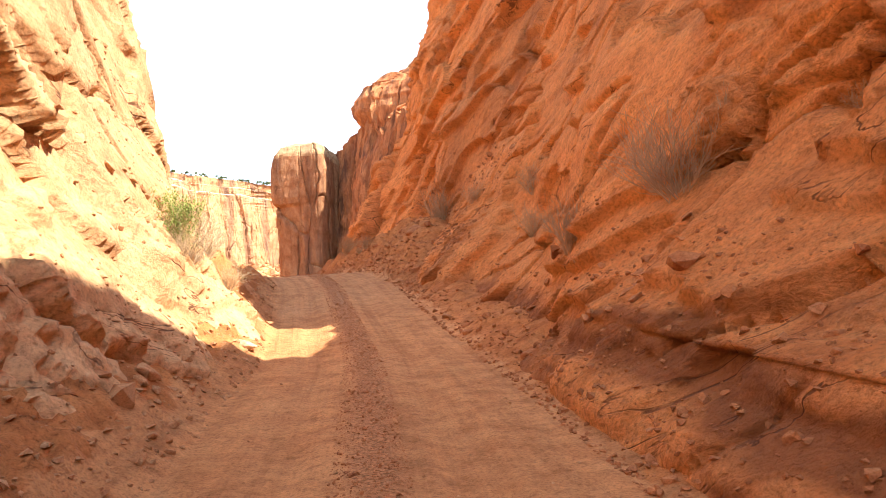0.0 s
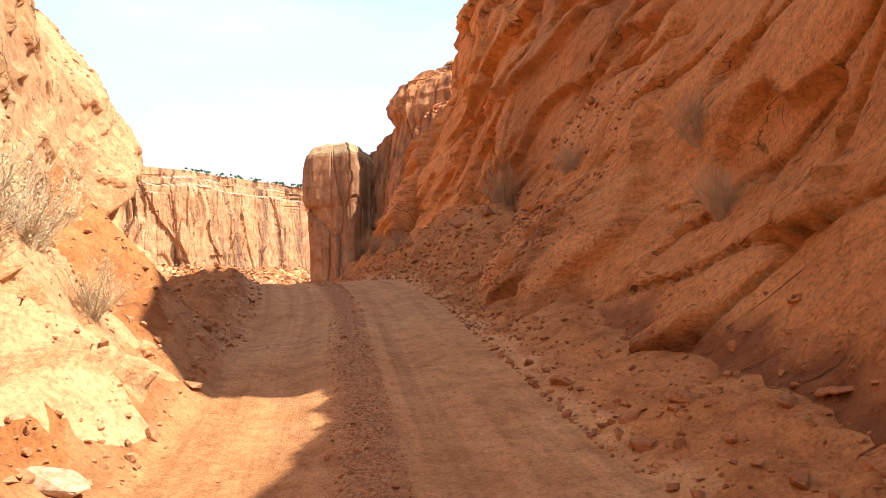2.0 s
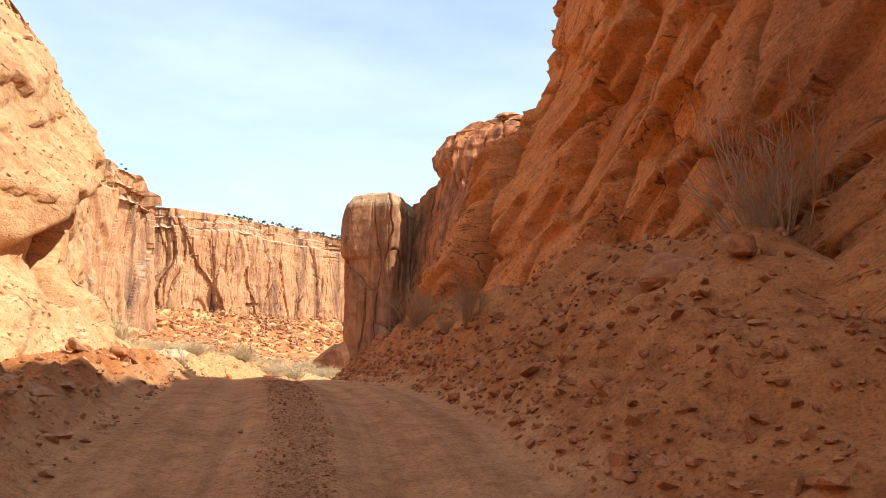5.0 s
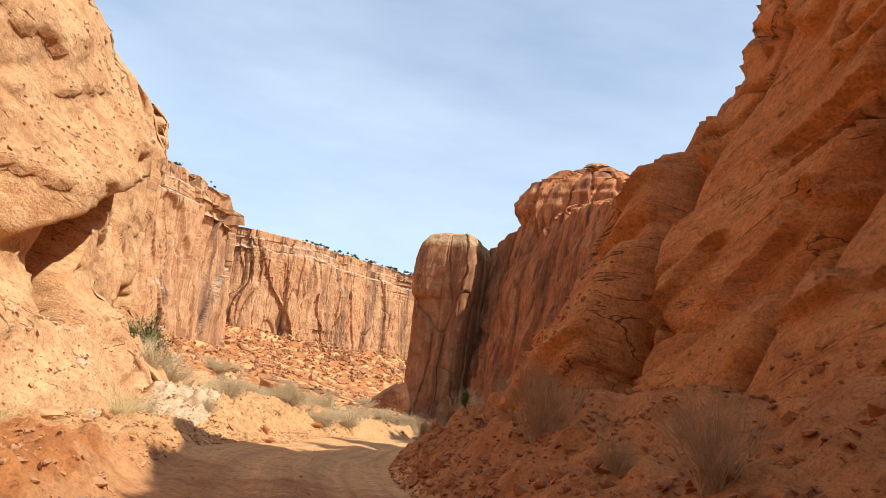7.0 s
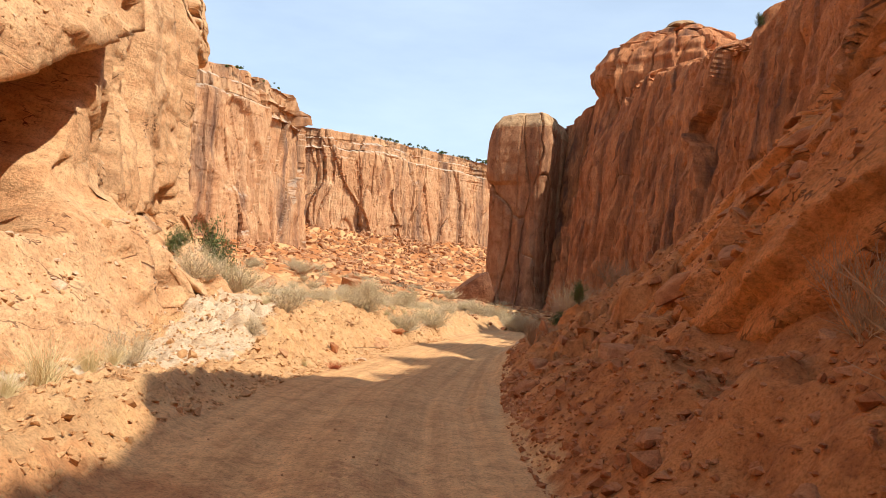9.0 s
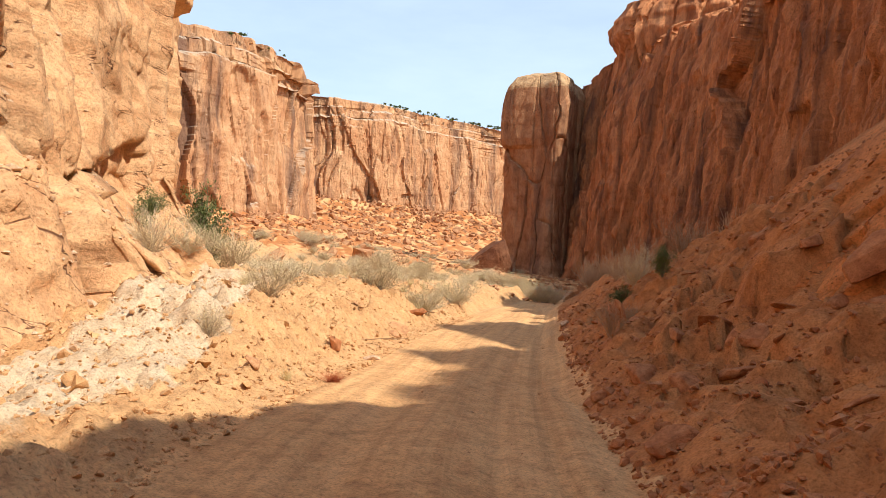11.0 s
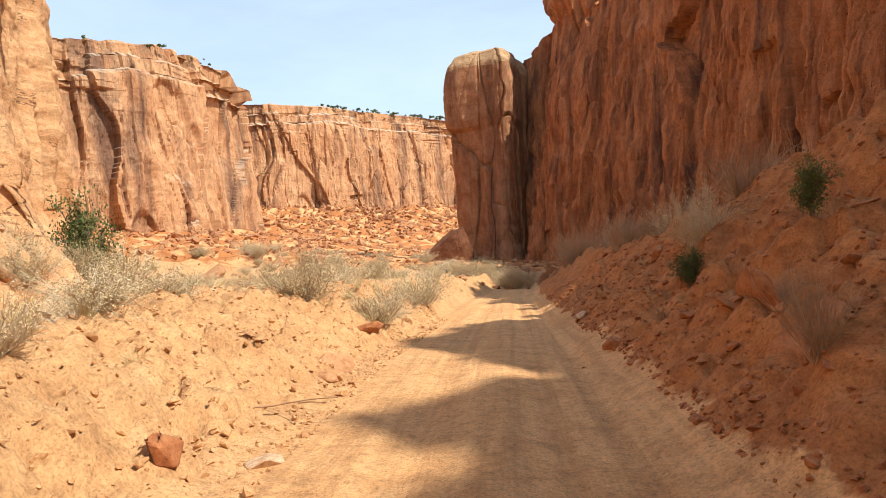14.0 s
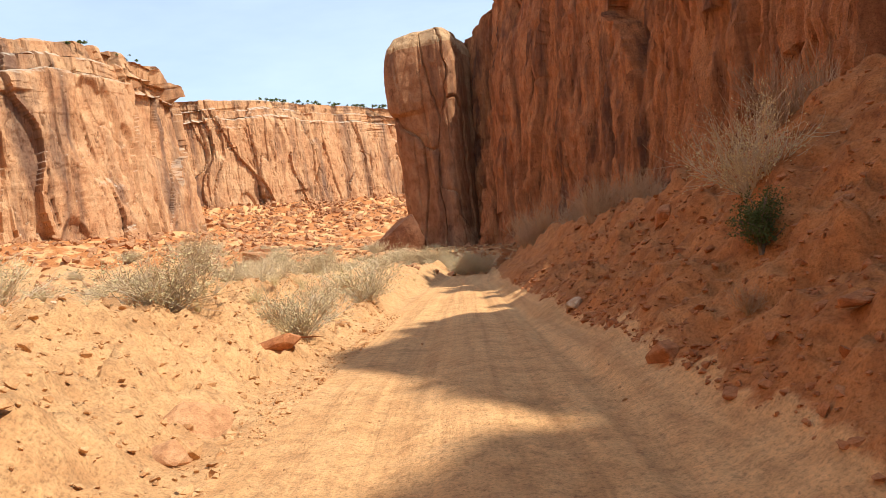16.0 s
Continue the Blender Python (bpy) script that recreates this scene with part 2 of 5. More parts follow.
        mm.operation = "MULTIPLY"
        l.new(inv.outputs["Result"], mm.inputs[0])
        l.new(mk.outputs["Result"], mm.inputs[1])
        # the shade inside the fractures is painted in as dark colour
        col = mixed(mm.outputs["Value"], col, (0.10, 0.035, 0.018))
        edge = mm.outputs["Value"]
    l.new(col, b.inputs["Base Color"])
    b.inputs["Roughness"].default_value = 0.93
    b.inputs["Specular IOR Level"].default_value = 0.15
    gr = n.new("ShaderNodeMath")
    gr.operation, gr.inputs[1].default_value = "MULTIPLY_ADD", 0.22
    l.new(grit, gr.inputs[0])
    l.new(mid_n, gr.inputs[2])
    relief = gr.outputs["Value"]
    if track:
        rt = n.new("ShaderNodeMath")
        rt.operation, rt.inputs[1].default_value = "MULTIPLY_ADD", 0.5
        l.new(tr, rt.inputs[0])
        l.new(relief, rt.inputs[2])
        relief = rt.outputs["Value"]
    if edge:
        add = n.new("ShaderNodeMath")
        add.operation = "MULTIPLY_ADD"
        add.inputs[1].default_value = -0.25
        l.new(edge, add.inputs[0])
        l.new(relief, add.inputs[2])
        relief = add.outputs["Value"]
    add2 = n.new("ShaderNodeMath")
    add2.operation = "MULTIPLY_ADD"
    add2.inputs[1].default_value = 0.28
    l.new(fine, add2.inputs[0])
    l.new(relief, add2.inputs[2])
    bp = n.new("ShaderNodeBump")
    bp.inputs["Strength"].default_value = bump
    bp.inputs["Distance"].default_value = 0.35 / scale
    l.new(add2.outputs["Value"], bp.inputs["Height"])
    l.new(bp.outputs["Normal"], b.inputs["Normal"])
    return m


ROCK_RED = rock_material("red_sandstone", (0.86, 0.372, 0.132), (0.78, 0.305, 0.102), (0.66, 0.23, 0.073), 1.0, (0.8, 0.8, 2.0), 0.54, 0.45, 0.85, crack=0.75, bed=0.18, dark_rock=(0.33, 0.115, 0.045), blotch=0.18)
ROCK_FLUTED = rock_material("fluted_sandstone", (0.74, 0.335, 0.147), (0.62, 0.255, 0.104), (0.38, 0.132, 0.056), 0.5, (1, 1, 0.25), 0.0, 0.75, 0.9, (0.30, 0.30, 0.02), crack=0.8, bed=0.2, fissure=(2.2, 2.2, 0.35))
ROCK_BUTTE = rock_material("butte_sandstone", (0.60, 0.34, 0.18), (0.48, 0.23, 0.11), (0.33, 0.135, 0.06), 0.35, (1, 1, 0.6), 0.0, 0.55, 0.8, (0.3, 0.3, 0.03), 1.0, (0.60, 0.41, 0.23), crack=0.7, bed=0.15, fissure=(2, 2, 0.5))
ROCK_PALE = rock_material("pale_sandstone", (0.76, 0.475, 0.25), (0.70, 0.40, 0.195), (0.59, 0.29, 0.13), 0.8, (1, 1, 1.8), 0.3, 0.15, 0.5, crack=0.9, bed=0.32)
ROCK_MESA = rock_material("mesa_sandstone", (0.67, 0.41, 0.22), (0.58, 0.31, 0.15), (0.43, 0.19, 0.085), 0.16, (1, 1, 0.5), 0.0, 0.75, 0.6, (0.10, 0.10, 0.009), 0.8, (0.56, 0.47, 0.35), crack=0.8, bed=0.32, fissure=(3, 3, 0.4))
GROUND = rock_material("red_soil", (0.79, 0.455, 0.21), (0.73, 0.40, 0.172), (0.62, 0.32, 0.132), 1.6, (1, 1, 1), 0.0, 0.0, 0.6, track=0.5, middle=(0.42, 0.185, 0.08), blends=(
    ("red", (0.66, 0.335, 0.145), (0.58, 0.27, 0.11), (0.46, 0.195, 0.075)),
    ("scree", (0.61, 0.262, 0.093), (0.50, 0.193, 0.064), (0.33, 0.115, 0.037)),
    ("bank", (0.72, 0.425, 0.20), (0.64, 0.36, 0.16), (0.52, 0.27, 0.115)),
    ("white", (0.74, 0.58, 0.40), (0.67, 0.49, 0.31), (0.54, 0.35, 0.19))))
BLOCK = rock_material("block_sandstone", (0.30, 0.135, 0.065), (0.22, 0.09, 0.042), (0.14, 0.05, 0.025), 0.5, (1, 1, 1), 0.4, 0.3, 0.6, bed=0.4)
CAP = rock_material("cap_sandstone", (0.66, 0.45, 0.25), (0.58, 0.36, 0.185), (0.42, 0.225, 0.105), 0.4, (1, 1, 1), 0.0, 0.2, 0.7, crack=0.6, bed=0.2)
STONE_FAR = rock_material("far_boulders", (0.54, 0.31, 0.165), (0.44, 0.22, 0.105), (0.30, 0.13, 0.06), 0.5, (1, 1, 1), 0.3, 0.0, 0.4)
SCREE_STONE = rock_material("scree_stone", (0.55, 0.25, 0.11), (0.44, 0.175, 0.07), (0.28, 0.10, 0.042), 3.0, (1, 1, 1), 0.3, 0.0, 0.4)
BANK_STONE = rock_material("bank_stone", (0.70, 0.43, 0.21), (0.60, 0.34, 0.155), (0.44, 0.22, 0.09), 3.0, (1, 1, 1), 0.3, 0.0, 0.4)
PALE_STONE = rock_material("pale_stone", (0.74, 0.60, 0.44), (0.64, 0.44, 0.27), (0.46, 0.24, 0.12), 3.0, (1, 1, 1), 0.3, 0.0, 0.4)
STONE = rock_material("loose_stone", (0.62, 0.37, 0.20), (0.53, 0.275, 0.13), (0.38, 0.17, 0.075), 3.0, (1, 1, 1), 0.3, 0.0, 0.4)

# ---- plan of the road ----
road_x = curve_of((-60, 0, 5.7, 11.5, 21, 25, 29, 35, 40, 46, 53, 62, 85, 110, 140, 170, 260), (2, 0, -0.58, -1.31, -3.3, -4.5, -6.0, -8.55, -10.1, -11.4, -12.6, -14, -17.6, -20.5, -20, -14, 10))
road_z = curve_of((-60, 0, 5.7, 11.5, 13.3, 21, 23.6, 26, 29, 35, 40, 46, 53, 62, 85, 110, 150, 260), (-2, 0.05, 0.31, 0.69, 0.91, 2.09, 2.5, 2.75, 2.85, 2.75, 2.49, 2.08, 1.95, 1.5, 0.4, -0.7, -1.5, -2))


def line_distance(x, y, line):
    """Distance to a polyline in plan."""
    best = np.full(x.shape, 1e9)
    for (ax, ay), (bx, by) in zip(line, line[1:]):
        dx, dy = bx - ax, by - ay
        t = np.clip(((x - ax) * dx + (y - ay) * dy) / (dx * dx + dy * dy), 0, 1)
        best = np.minimum(best, np.hypot(x - ax - t * dx, y - ay - t * dy))
    return best


MESA_NEAR = [(-100, 110), (-140, 160), (-170, 205), (-152, 246), (-157, 290), (-160, 308), (-172, 322), (-235, 330)]
MESA_FAR = [(-420, 330), (-250, 352), (-205, 380), (-172, 412), (-141, 457), (-114, 492), (-50, 520), (60, 520), (200, 470)]
LEFT_WALL = [(-11.5, 22), (-14.8, 30), (-16.4, 34), (-17.0, 38), (-18.4, 42.0), (-20.6, 44.2), (-23.0, 46.4), (-26.8, 52), (-33, 61.5), (-39, 70), (-47, 80), (-57, 88), (-80, 96)]
FAR_RIGHT = [(22, 30), (16, 46), (9, 62), (5, 85), (4, 105), (0, 133), (-9, 160), (-22, 184), (-30, 196), (-39, 208)]


def ground_z(x, y):
    """Height of the ground sheet."""
    d = x - road_x(y)
    zr = road_z(y)
    p2 = np.stack([x, y, 0 * x], 1)
    wob = fbm(p2 * 0.5, 3)
    hw = 1.75 + 0.2 * pnoise(p2 * 0.3 + 40) + 0.5 * smooth(36, 44, y)
    # ruts and the loose middle
    z = zr + 0.0 * x
    rut = np.exp(-((np.abs(d + 0.1) - 0.75) / 0.28) ** 2)
    z = z - 0.05 * rut * (np.abs(d) < 2.2) + 0.025 * np.exp(-((d + 0.1) / 0.3) ** 2)
    tracks = np.sin(d * 19 + 2.5 * pnoise(p2 * 0.25)) * 0.012 * (np.abs(d) < 2.4) * (0.5 + 0.5 * pnoise(p2 * 0.4 + 7))
    tracks = tracks + 0.05 * np.exp(-((d - 1.55) / 0.16) ** 2) * smooth(34, 40, y) - 0.04 * np.exp(-((d - 1.2) / 0.18) ** 2) * smooth(34, 40, y)
    z = z + tracks + 0.012 * fbm(p2 * 2.2, 3)
    # right bank of loose rock
    late = smooth(38, 48, y)
    r = np.maximum(d - hw + 0.75 * late, 0)
    bank = 0.40 * r + 0.25 * np.minimum(r, 1.2)
    bank = bank * (0.85 + 0.25 * wob) + smooth(0, 1.0, r) * (0.14 * fbm(p2 * 1.4 + 9, 4) + 0.05 * ridged(p2 * 2.1, 3))
    bank = bank * (0.35 + 0.2 * smooth(8, 10, y) + 0.45 * smooth(19, 24, y))
    knoll = smooth(22, 26, y) * (1 - smooth(36, 41, y))
    bank = bank * (1 + 0.10 * late + 0.55 * knoll) + late * 0.45 * np.maximum(r - 1.8, 0)
    bank = np.minimum(bank, 0.9 + 1.0 * knoll + (3.2 - 1.7 * smooth(55, 61, y)) * late + (0.3 + 0.5 * late) * wob) * (1 - smooth(150, 190, y))
    # broken ledges in the bank past the nose of rock
    k1, k2, jut, face = worley(np.stack([x * 0.9, y * 0.9, zr * 0 + 3.1], 1) + 0.2 * wob[:, None], True)
    broken = smooth(37, 41, y) * (1 - smooth(50, 56, y)) * smooth(0.9, 2.0, r) * (1 - smooth(7, 9, r))
    e1, e2, nub, tilt = worley(np.stack([x * 2.6, y * 2.6, zr * 0 + 8.4], 1) + 0.2 * wob[:, None], True)
    bank = bank + broken * (0.7 * (jut - 0.5) + 0.9 * face - 0.2 * np.exp(-((k2 - k1) / 0.05) ** 2)) + smooth(0.3, 1.0, r) * smooth(34, 40, y) * (1 - smooth(70, 80, y)) * (0.14 * (nub - 0.5) + 0.25 * tilt)
    z = z + np.where(d > 0, bank, 0)
    # left side: scree at first, a low shoulder on the crest, then a bank of soil
    q = np.maximum(-d - hw, 0)
    early = 1 - smooth(16.4, 18.6, y)
    crest = smooth(16.4, 18.6, y) * (1 - smooth(34, 41, y))
    berm = smooth(39, 45, y)
    left = early * (0.55 + 0.25 * smooth(12, 15, y)) * q
    left = left + crest * (0.30 * smooth(0, 0.8, q) * (1 - smooth(1.2, 3.5, q)) - 0.35 * smooth(1.5, 6, q))
    left = left + berm * ((1.15 + 0.25 * wob) * smooth(0.1, 2.3, q) - 0.75 * smooth(3.6, 5.2, q) * (1 - smooth(48, 56, y)) - 0.9 * smooth(16, 40, q))
    left = left + smooth(0, 0.8, q) * 0.10 * fbm(p2 * 1.6 + 3, 4) * (1 + berm)
    left = left + smooth(0.1, 0.8, q) * (0.10 * ridged(p2 * 1.7 + 5, 4) + 0.08 * fbm(p2 * 4.0, 3)) * smooth(30, 200, 230 - y)
    c1, c2, lump = worley(np.stack([x * 1.5, y * 1.5, 0 * x + 2.2], 1) + 0.25 * wob[:, None])
    left = left + berm * smooth(0.2, 0.9, q) * (1 - smooth(14, 20, q)) * (0.42 * (lump - 0.5) * smooth(-0.2, 0.2, pnoise(p2 * 0.6 + 61)) - 0.05 * np.exp(-((c2 - c1) / 0.08) ** 2))
    left = left + 0.75 * np.exp(-((x + 6.0) ** 2 + (y - 15.9) ** 2) / 1.6) - 0.25 * np.exp(-((x + 5.2) ** 2 + (y - 19.0) ** 2) / 2.5)
    z = z + np.where(d < 0, left, 0)
    # talus under the mesas and under the fluted wall
    dn, dm = line_distance(x, y, MESA_NEAR[1:]), line_distance(x, y, MESA_FAR)
    tal = np.maximum(np.maximum(0, 1 - dn / 120) ** 1.3 * 15, np.maximum(0, 1 - dm / 215) ** 1.4 * 31)
    z = z + tal * smooth(70, 140, y) * (1 + 0.15 * wob)
    z = z + 0.5 * fbm(p2 * 0.16, 4) * smooth(0.5, 4, tal) * smooth(90, 150, y)
    df = line_distance(x, y, FAR_RIGHT)
    z = z + 5.0 * np.maximum(0, 1 - df / 14) * smooth(66, 90, y) * smooth(2.5, 6, d) * (1 - smooth(140, 180, y) * 0.5)
    return z


def spaced(parts):
    """Steps along a line: (from, to, first step, last step) one after another."""
    out = [parts[0][0]]
    for a, b, s0, s1 in parts:
        n = max(2, int(abs(b - a) / ((s0 + s1) / 2)))
        w = np.linspace(s0, s1, n)
        out += list(a + np.cumsum(w) * (b - a) / w.sum())
    return np.array(out)


gy = np.concatenate([-spaced([(0, 6, 0.15, 0.3), (6, 60, 0.6, 6), (60, 2500, 20, 400)])[::-1], spaced([(0, 58, 0.11, 0.11), (58, 130, 0.2, 0.8), (130, 560, 1.2, 6), (560, 4000, 20, 400)])[1:]])
gd = np.concatenate([-spaced([(0, 4.5, 0.07, 0.07), (4.5, 15, 0.10, 0.16), (15, 26, 0.2, 0.5), (26, 320, 0.8, 7), (320, 4000, 30, 400)])[::-1], spaced([(0, 7, 0.07, 0.085), (7, 24, 0.15, 0.5), (24, 300, 1.5, 9), (300, 4000, 30, 400)])[1:]])
GY, GD = np.meshgrid(gy, gd, indexing="ij")
GX = GD + road_x(np.clip(GY, -60, 260))
gz = ground_z(GX.ravel(), GY.ravel())
WASH = [(-12.6, 34), (-13.7, 38), (-15.0, 42), (-17.2, 46), (-20.0, 51), (-24, 57)]
gf = grid_faces(len(gy), len(gd))[:, ::-1]
gv = np.stack([GX.ravel(), GY.ravel(), gz], 1)
mp2 = np.stack([gv[:, 0], gv[:, 1], 0 * gz], 1)
mwob = fbm(mp2 * 0.9, 4)
md, my = GD.ravel(), GY.ravel()
speck = 0.5 + 0.45 * fbm(mp2 * 2.4 + 13, 4)
right_of = smooth(0, 0.5, md - 1.55 - 0.14 * mwob - 0.4 * speck) * (1 - smooth(140, 160, my))
left_of = smooth(0, 0.5, -1.85 + 0.2 * mwob - 0.4 * speck - md)
ground = new("ground", mesh_of("ground", gv, gf, GROUND, True))
for which, value in (
        ("red", 1 - smooth(27, 39, my + 2 * mwob)),
        ("scree", np.maximum(np.maximum(right_of, left_of * (1 - smooth(29, 33, my))), smooth(120, 140, my) * smooth(-0.3, 0.1, mwob))),
        ("bank", left_of * smooth(29, 33, my) * (1 - smooth(120, 140, my))),
        ("white", smooth(0.35, -0.25, line_distance(gv[:, 0], my, WASH) - 0.75 - 0.02 * np.clip(my - 34, 0, 20) - 0.35 * mwob))):
    layer = ground.data.attributes.new(which, "FLOAT", "POINT")
    layer.data.foreach_set("value", value.astype(np.float32))
lane = ground.data.attributes.new("lane", "FLOAT_VECTOR", "POINT")
lane.data.foreach_set("vector", np.stack([GD.ravel(), GY.ravel(), 0 * gz], 1).astype(np.float32).ravel())
tagged(ground, "orange sandy soil with a rutted dirt road through it", "ground", kind="structure")


# ---- cliffs ----
def cliff(name, plan, heights, offsets, base, material, relief, du=0.3, ease=6.0, crisp=False):
    """A wall along a plan line (list of x, y), its face on the right-hand side of the way along the line when offsets are positive.
    heights: levels over the base; offsets(u01, h): how far the face lies behind the line; base(x, y): the foot's height;
    relief(p, h, u): push out along the face's normal."""
    pts = np.array(plan, float)
    seg = np.hypot(*np.diff(pts, axis=0).T)
    run = np.concatenate([[0], np.cumsum(seg)])
    n = int(run[-1] / du) + 2
    u = np.linspace(0, run[-1], n)
    px, py = np.interp(u, run, pts[:, 0]), np.interp(u, run, pts[:, 1])
    w = max(3, int(ease / du) | 1) if run[-1] > 40 else max(3, int(2.0 / du) | 1)
    k = np.hanning(w + 2)[1:-1]
    k /= k.sum()

    def soften(v):
        ext = np.concatenate([2 * v[0] - v[w // 2:0:-1], v, 2 * v[-1] - v[-2:-w // 2 - 1:-1]])
        return np.convolve(ext, k, mode="valid")

    px, py = soften(px), soften(py)
    tx, ty = np.gradient(px), np.gradient(py)
    t = np.hypot(tx, ty)
    nx, ny = ty / t, -tx / t            # to the right of the way
    h = np.asarray(heights, float)
    U, H = np.meshgrid(np.arange(n), h, indexing="ij")
    off = offsets(u[U.ravel()], H.ravel()).reshape(U.shape)
    b = base(px, py)
    X = px[U] - nx[U] * off
    Y = py[U] - ny[U] * off
    Z = b[U] + H
    P = np.stack([X, Y, Z], -1)
    du_v, dh_v = np.gradient(P, axis=0), np.gradient(P, axis=1)
    N = np.cross(dh_v, du_v)
    N /= np.linalg.norm(N, axis=-1, keepdims=True) + 1e-9
    flip = np.sign((N[..., 0] * nx[U] + N[..., 1] * ny[U]).mean()) or 1
    N *= flip
    N[..., 2] *= 0.4
    r = relief(P.reshape(-1, 3), H.ravel(), u[U.ravel()]).reshape(U.shape)
    P = P + N * r[..., None]
    f = grid_faces(n, len(h))
    if flip > 0:
        f = f[:, ::-1]
    return new(name, mesh_of(name, P.reshape(-1, 3), f, material, not crisp))


def slick_relief(p, h, u, slope=0.6, amp=1.0, shelf=0.32, broken=0.55):
    """Slickrock: broad smooth swells, sheets that have peeled off along slanting beds, slabs broken along joints."""
    a, b = p[:, 1] - slope * p[:, 2], p[:, 2] + slope * p[:, 1]
    warp = np.stack([pnoise(p * 0.7), pnoise(p * 0.7 + 31), pnoise(p * 0.7 + 57)], 1)
    rough = smooth(-0.25, 0.35, pnoise(p * 0.17 + 5))
    swell = 0.55 * fbm(p * 0.11 + 3, 3) + 0.04 * fbm(p * 0.9, 4)

    def sheets(freq, steps, thick, seed, edge):
        n = fbm(np.stack([p[:, 0] * 0.18, a * 0.15, b * 0.30], 1) * freq + 0.12 * warp + seed, 3, 0.4) * steps
        k = np.floor(n)
        return thick * (k + smooth(1 - edge, 1.0, n - k) + 0.25 * (n - k))

    plate = sheets(1.0, 2.0, 1.05 * shelf, 8, 0.085) + sheets(2.7, 1.5, 0.30 * shelf, 41, 0.13) * rough * smooth(-0.2, 0.2, pnoise(p * 0.3 + 64))
    q = np.stack([p[:, 0] * 0.6, a * 0.42, b * 1.3], 1) + 0.3 * warp
    f1, f2, who, face = worley(q * 0.5, True)
    slab = broken * ((who - 0.5) * 0.22 + 0.8 * face) * rough
    crack = -0.45 * np.exp(-((f2 - f1) / 0.032) ** 2) * smooth(-0.12, 0.2, pnoise(p * 0.33 + 15))
    g1, g2, who2, face2 = worley(q * 1.9 + 20, True)
    chip = broken * ((who2 - 0.5) * 0.14 + 0.45 * face2 - 0.16 * np.exp(-((g2 - g1) / 0.04) ** 2)) * rough * smooth(-0.1, 0.3, pnoise(p * 0.5 + 71))
    # upright joints
    j = p[:, 1] * 0.33 + 0.25 * pnoise(p * 0.25 + 12) + 0.05 * pnoise(p * 1.3 + 2)
    jf = np.abs(j - np.floor(j) - 0.5)
    joint = -0.6 * np.exp(-(jf / 0.018) ** 2) * smooth(0.0, 0.35, pnoise(p * 0.25 + 90))
    return amp * (swell + plate + slab + crack + chip + joint - 0.25)


def column_relief(p, u, width, deep, lean, gap):
    """Fluted wall: columns and ribs between upright joints."""
    z = p[:, 2]
    w = pnoise(np.stack([p[:, 0] * 0.05, p[:, 1] * 0.05, z * 0.02], 1))
    out = 0.0
    for k, (wd, dp, zf, cr, cw) in enumerate(((3.6, 1.0, 0.014, 0.9, 0.03), (1.0, 0.85, 0.032, 1.0, 0.06), (0.34, 0.34, 0.045, 0.3, 0.10), (0.15, 0.14, 0.08, 0.16, 0.12))):
        q = np.stack([(u + lean * z) / (width * wd) + 0.5 * w, zf * z, 0 * u + 3.3 * k], 1)
        f1, f2, who = worley(q + 9 * k)
        mask = smooth(-0.35, 0.25, pnoise(p * 0.35 / width / wd + 20 * k))
        slant = (q[:, 0] - np.floor(q[:, 0]) - 0.5) * 0.5 * (2 * who - 1)
        out = out + deep * (dp * (who - 0.5 + slant) * (0.3 + 0.7 * mask) - cr * mask * np.exp(-((f2 - f1) / (cw * gap)) ** 2))
    return out + deep * (0.45 * fbm(p / (width * 6), 3) + 0.10 * fbm(p / (width * 0.8), 3))


